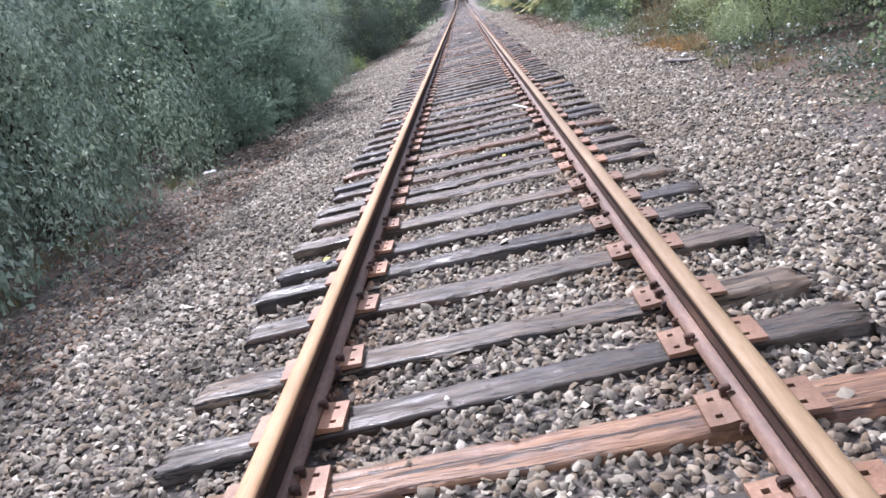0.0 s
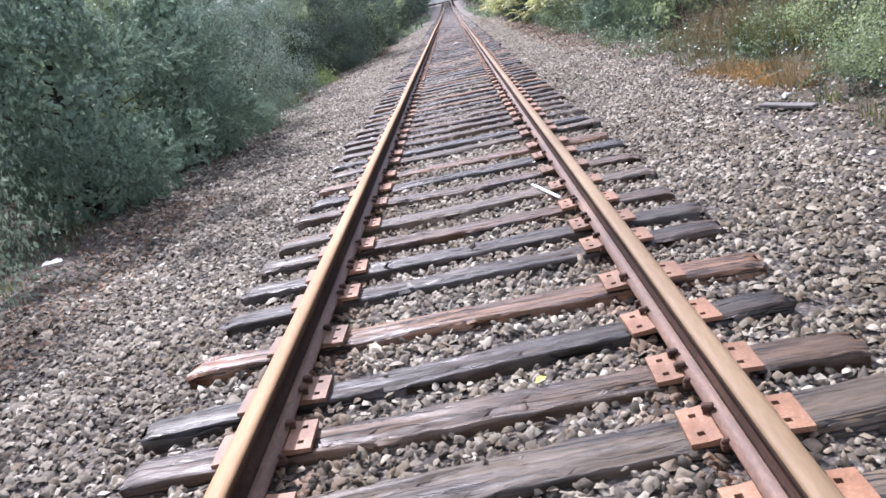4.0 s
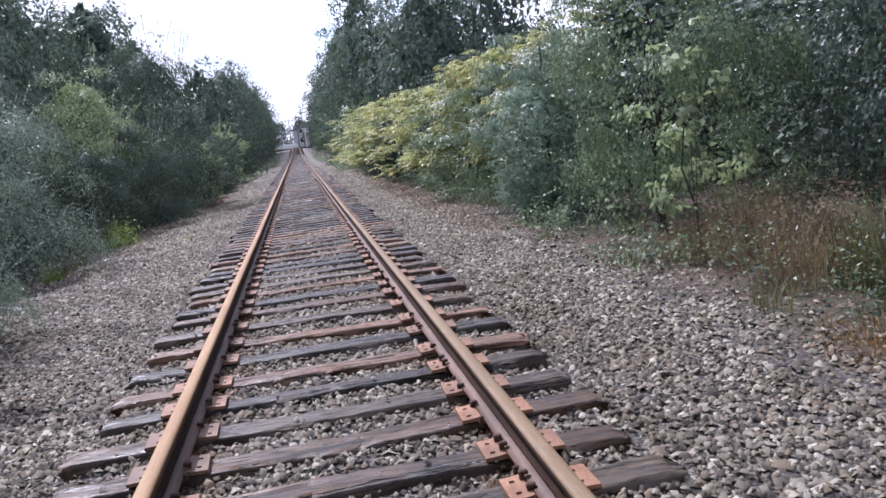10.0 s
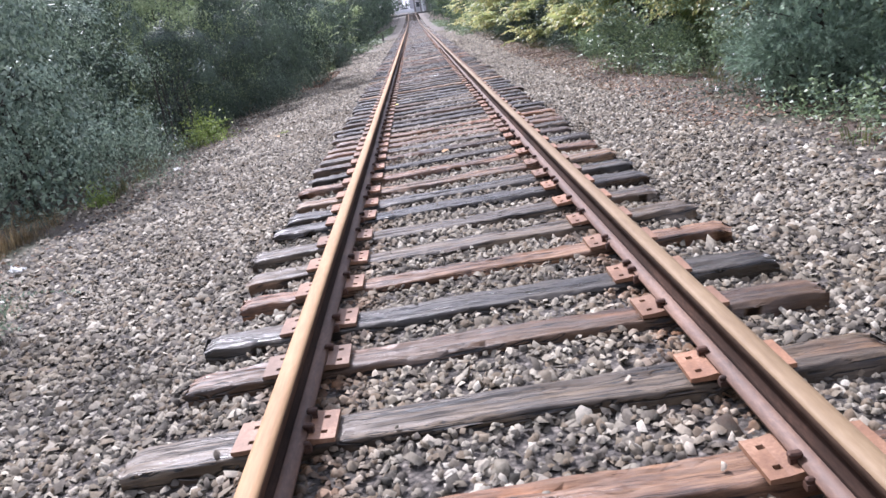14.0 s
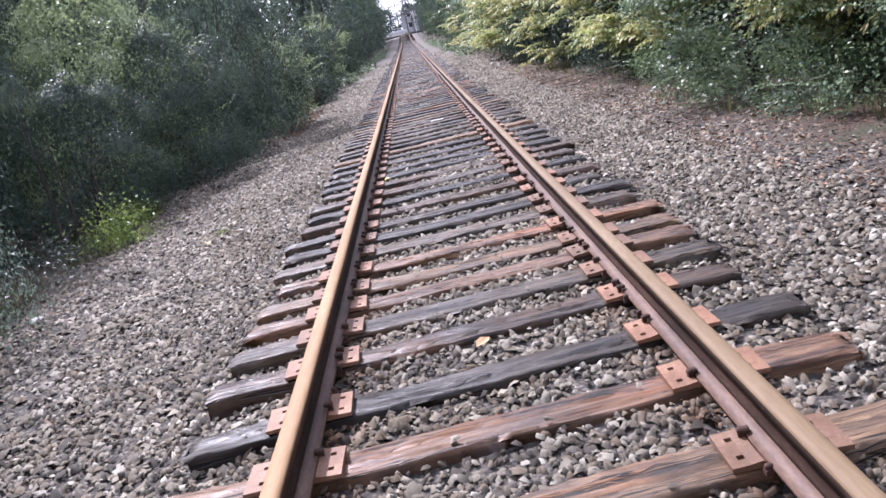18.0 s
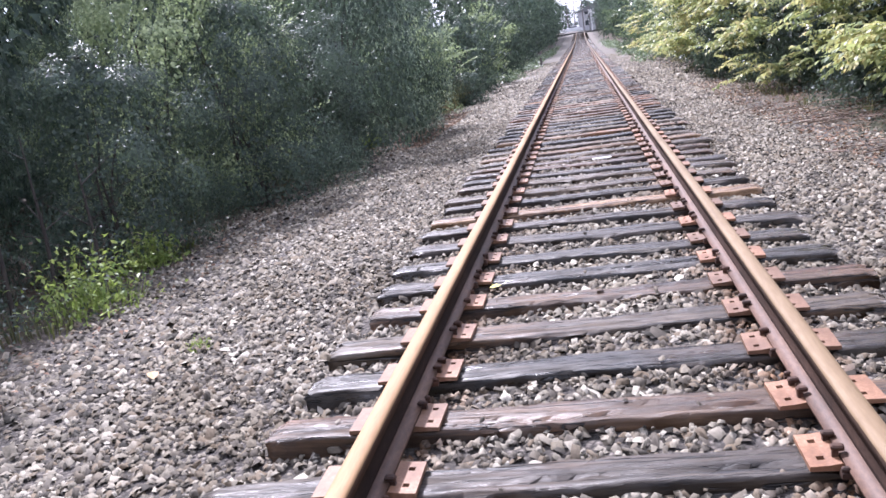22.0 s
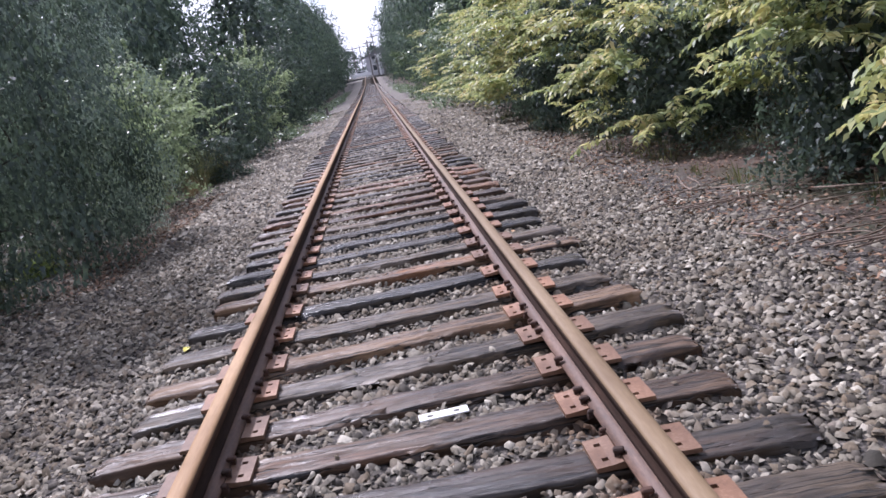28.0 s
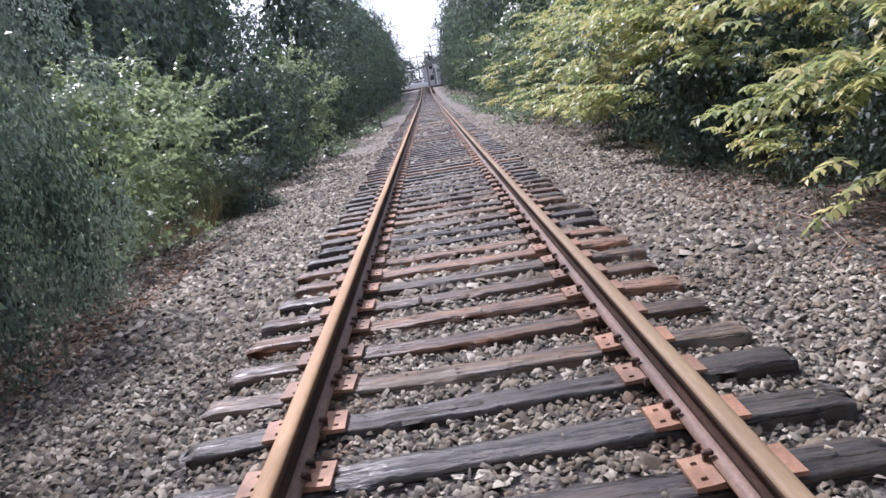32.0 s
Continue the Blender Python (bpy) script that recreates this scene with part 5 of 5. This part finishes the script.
for i, j in solid:
    bm.faces.new([cellv[i, j, 1], cellv[i + 1, j, 1], cellv[i + 1, j + 1, 1], cellv[i, j + 1, 1]])
    bm.faces.new([cellv[i, j, 0], cellv[i, j + 1, 0], cellv[i + 1, j + 1, 0], cellv[i + 1, j, 0]])
    for a, b, c in (((i, j), (i + 1, j), (i, j - 1)), ((i + 1, j), (i + 1, j + 1), (i + 1, j)), ((i + 1, j + 1), (i, j + 1), (i, j + 1)), ((i, j + 1), (i, j), (i - 1, j))):
        if c not in solid:
            bm.faces.new([cellv[a[0], a[1], 1], cellv[a[0], a[1], 0], cellv[b[0], b[1], 0], cellv[b[0], b[1], 1]])
strap = part("metal_strap", bm, PAPER)
strap.matrix_basis = pose(0.15, 31.69, 0.012, 1, 0, 3)
tagged(strap, "loose whitish metal strap with two holes lying on a tie", "metal strap")


def fallen_leaf(x, y, size, material, rz, label):
    """One curled leaf with a midrib fold."""
    bm = bmesh.new()
    pts = [(-0.5, 0, 0.0), (-0.2, 0.28, 0.10), (0.15, 0.30, 0.12), (0.5, 0, 0.02), (0.15, -0.30, 0.12), (-0.2, -0.28, 0.10), (-0.2, 0, 0.02), (0.15, 0, 0.02)]
    vs = [bm.verts.new((a * size, b * size, c * size + 0.004)) for a, b, c in pts]
    for f in ((0, 6, 1), (6, 7, 2, 1), (7, 3, 2), (0, 5, 6), (6, 5, 4, 7), (7, 4, 3)):
        bm.faces.new([vs[k] for k in f])
    ob = part("fallen_leaf", bm, material)
    onto = 0.004 if any(abs(y - t[0]) < 0.1 for t in rows_of_ties) and abs(x) < 1.28 else float(bed(x)) + 0.016
    ob.matrix_basis = pose(x, y, onto, 8, -6, rz)
    return tagged(ob, label, "leaf", "single fallen leaves")


for x, y, sz, m, rz, words in (
    (0.22, 6.81, 0.05, YELLOW, 30, "small yellow fallen leaf among the stones"), (1.00, 34.90, 0.05, TANLEAF, 70, "small tan fallen leaf by the rail"),
    (-0.57, 27.36, 0.07, YELLOW, 10, "yellow fallen leaf beside a tie plate"), (-2.38, 26.61, 0.10, TANLEAF, 120, "tan fallen leaf on the ballast"),
    (-0.01, 22.35, 0.09, TANLEAF, 40, "tan fallen leaf on the ballast"), (-1.02, 4.74, 0.06, YELLOW, 55, "pale yellow fallen leaf beside a tie"),
    (-1.30, 33.50, 0.07, YELLOW, 80, "yellow fallen leaf beside a tie"), (1.02, 11.80, 0.045, TANLEAF, 20, "small tan fallen leaf on a tie"),
):
    fallen_leaf(x, y, sz, m, rz, words)


def twig_heap(name, x, y, n, length, spread, label, seed):
    """Bleached dead branches lying over one another."""
    r = np.random.default_rng(seed)
    root = new(name)
    root.matrix_basis = pose(x, y, float(bed(x)))
    for i in range(n):
        a = r.normal(0.35, 0.9)
        l = length * r.uniform(0.5, 1.2)
        d = Vector((math.cos(a), -math.sin(a) * 0.7, 0))
        b = Vector((r.normal(0, spread[0]), r.normal(0, spread[1]), 0.02 + 0.012 * i * r.random()))
        pts = [b - d * l / 2, b - d * l / 6 + Vector((r.normal(0, 0.03), r.normal(0, 0.03), 0.02)), b + d * l / 4 + Vector((r.normal(0, 0.04), r.normal(0, 0.04), 0.04)), b + d * l / 2 + Vector((0, 0, r.uniform(0, 0.12)))]
        child("branch", mesh_of("branch", *tube(pts, [0.007, 0.006, 0.004, 0.002], 5), STRAWTWIG, True), root)
    return tagged(root, label, "branches")


twig_heap("brush_pile", 2.95, 33.3, 18, 0.8, (0.28, 0.40), "heap of bleached dead branches at the ballast edge", 5)
twig_heap("brush_pile", 2.95, 31.0, 13, 0.7, (0.26, 0.35), "heap of thin dead branches below the thicket", 6)
twig_heap("brush_pile", 2.75, 35.2, 12, 0.8, (0.22, 0.45), "few dead branches strewn on the stones", 7)
twig_heap("brush_pile", 3.0, 27.0, 8, 0.7, (0.2, 0.5), "few dead branches strewn under the vines", 8)
crook = new("dead_branch", mesh_of("dead_branch", *tube([(2.14, 37.12, -0.09), (2.22, 37.5, -0.06), (2.45, 37.75, -0.02), (2.47, 38.1, 0.06), (2.35, 38.35, 0.10), (2.7, 38.5, 0.14)], [0.004, 0.006, 0.007, 0.007, 0.006, 0.003], 6), STRAWTWIG, True))
tagged(crook, "crooked bleached dead branch lying on the ballast", "branch")
for x, y, h, seed in ((-4.5, 28.2, 1.9, 1), (-4.62, 28.9, 1.5, 2), (-4.3, 29.1, 1.2, 3)):
    r_ = np.random.default_rng(seed)
    root = new("dead_sapling")
    root.matrix_basis = pose(x, y, float(bed(x)) - 0.05)
    child("stem", mesh_of("stem", *tube([(0, 0, 0), (0.03, 0.02, h * 0.4), (0.0, 0.06, h)], [0.022, 0.016, 0.005], 6), BARK, True), root)
    for q in range(7):
        z = h * r_.uniform(0.25, 0.9)
        e = (r_.normal(0, 0.25), r_.normal(0, 0.25), z + r_.uniform(0.05, 0.3))
        child("twig", mesh_of("twig", *tube([(0.015, 0.03, z), e], [0.007, 0.002], 4), BARK, True), root)
    tagged(root, "bare thin dead sapling at the edge of the shrubs", "sapling", "bare saplings")

post = new("marker_post")
post.matrix_basis = pose(-2.12, 66.5, float(bed(-2.12)) - 0.03)
part("post_shaft", box_bm(-0.05, 0.05, -0.05, 0.05, 0, 0.5, bevel=0.01), POLEWOOD, post)
part("post_cap", box_bm(-0.058, 0.058, -0.058, 0.058, 0.5, 0.53, bevel=0.008), SPIKE, post)
tagged(post, "short dark wooden marker post beside the ballast", "post")

# ---- the far end: road crossing, house, poles ----
road = part("road", box_bm(-160, 160, 191.5, 198.5, 0.6, 1.60), ASPHALT)
tagged(road, "worn grey asphalt road crossing the track", "road", kind="structure")


def house(x0, y0, w, d, h):
    r = new("house")
    r.matrix_basis = pose(x0, y0, 1.7)
    part("wall", box_bm(0, w, 0, d, 0, h), SIDING, r, "pale grey clapboard walls")
    bm = bmesh.new()
    c = [(-0.4, -0.4, h), (w + 0.4, -0.4, h), (w + 0.4, d + 0.4, h), (-0.4, d + 0.4, h), (w / 2, -0.4, h + 1.9), (w / 2, d + 0.4, h + 1.9)]
    vs = [bm.verts.new(p) for p in c]
    for f in ((0, 4, 5, 3), (1, 2, 5, 4), (0, 1, 4), (2, 3, 5), (0, 3, 2, 1)):
        bm.faces.new([vs[k] for k in f])
    part("roof", bm, ROOF, r, "grey shingle roof")
    part("chimney", box_bm(w * 0.62, w * 0.62 + 0.6, d * 0.4, d * 0.4 + 0.6, h + 0.9, h + 2.6), PLATE, r)
    for cx in (0.22, 0.5, 0.78):
        for cz in (1.0, 3.3):
            if cx == 0.5 and cz == 1.0:
                continue
            win = part("window", box_bm(w * cx - 0.5, w * cx + 0.5, -0.05, 0.03, cz, cz + 1.3), WHITE, r)
            part("pane", box_bm(w * cx - 0.42, w * cx + 0.42, -0.075, -0.052, cz + 0.08, cz + 1.22), GLASSDARK, win)
    part("door", box_bm(w * 0.5 - 0.5, w * 0.5 + 0.5, -0.05, 0.03, 0.1, 2.15), POLEWOOD, r)
    return tagged(r, "pale grey two-storey house beyond the road crossing", "house")


house(-0.1, 206, 8.0, 8.0, 4.0)


def pole(x, y, h, arm):
    r = new("utility_pole")
    r.matrix_basis = pose(x, y, 1.2)
    child("pole", mesh_of("pole", *tube([(0, 0, 0), (0, 0, h * 0.5), (0, 0, h)], [0.15, 0.13, 0.10], 8), POLEWOOD, True), r)
    part("crossarm", box_bm(-arm, arm, -0.06, 0.06, h - 0.7, h - 0.55), POLEWOOD, r)
    for k in (-0.9, -0.4, 0.4, 0.9):
        part("insulator", box_bm(k * arm - 0.05, k * arm + 0.05, -0.05, 0.05, h - 0.55, h - 0.38, bevel=0.02), GALV, r)
    return tagged(r, "tall grey wooden utility pole with a crossarm", "utility pole", "poles by the crossing")


for x, y, h, arm in ((-2.6, 222, 8.0, 1.1), (-1.0, 230, 8.4, 1.1), (0.9, 203, 8.0, 1.0), (2.2, 201.5, 9.0, 1.2), (-5.5, 236, 8.5, 1.1)):
    pole(x, y, h, arm)

mast = new("crossing_signal")
mast.matrix_basis = pose(2.6, 200.2, 1.6)
child("mast", mesh_of("mast", *tube([(0, 0, 0), (0, 0, 4.4)], [0.09, 0.07], 8), WHITE, True), mast)
for rot in (35, -35):
    arm_bm = box_bm(-0.75, 0.75, -0.11, -0.09, -0.1, 0.1)
    arm_ob = part("crossbuck_board", arm_bm, WHITE, mast)
    arm_ob.matrix_basis = pose(0, 0, 3.9, 0, rot, 0)
for s in (-1, 1):
    part("lamp_hood", box_bm(s * 0.45 - 0.16, s * 0.45 + 0.16, -0.3, -0.05, 2.7, 3.0, bevel=0.05), SPIKE, mast)
tagged(mast, "white railway crossing signal mast with crossed boards", "crossing signal")


def car(x, y, rz):
    r = new("car")
    r.matrix_basis = pose(x, y, 1.60, 0, 0, rz)
    prof = [(-2.1, 0.35), (-2.15, 0.75), (-1.9, 0.88), (-1.15, 0.95), (-0.55, 1.42), (0.85, 1.45), (1.45, 0.98), (2.05, 0.88), (2.15, 0.55), (2.1, 0.35)]
    bm = bmesh.new()
    a = [bm.verts.new((px, -0.85 + 0.12 * (pz > 1.1), pz)) for px, pz in prof]
    b = [bm.verts.new((px, 0.85 - 0.12 * (pz > 1.1), pz)) for px, pz in prof]
    bm.faces.new(a), bm.faces.new(b[::-1])
    for i in range(len(prof)):
        k = (i + 1) % len(prof)
        bm.faces.new([a[k], a[i], b[i], b[k]])
    bmesh.ops.recalc_face_normals(bm, faces=bm.faces)
    part("body", bm, CARPAINT, r)
    for s in (-1, 1):
        part("side_window", box_bm(-0.75, 1.0, s * 0.80 - 0.02, s * 0.80 + 0.02, 1.02, 1.34, bevel=0.01), GLASSDARK, r)
    for wx in (-1.35, 1.35):
        for s in (-1, 1):
            t = child("wheel", mesh_of("wheel", *tube([(wx, s * 0.78 - 0.1, 0.32), (wx, s * 0.78 + 0.1, 0.32)], [0.32, 0.32], 16), RUBBER, True), r)
            child("rim", mesh_of("rim", *tube([(wx, s * 0.88, 0.32), (wx, s * 0.89, 0.32)], [0.2, 0.02], 12), GALV, True), t)
    return tagged(r, "small white car standing at the road crossing", "car")


car(-1.6, 196.5, 4)
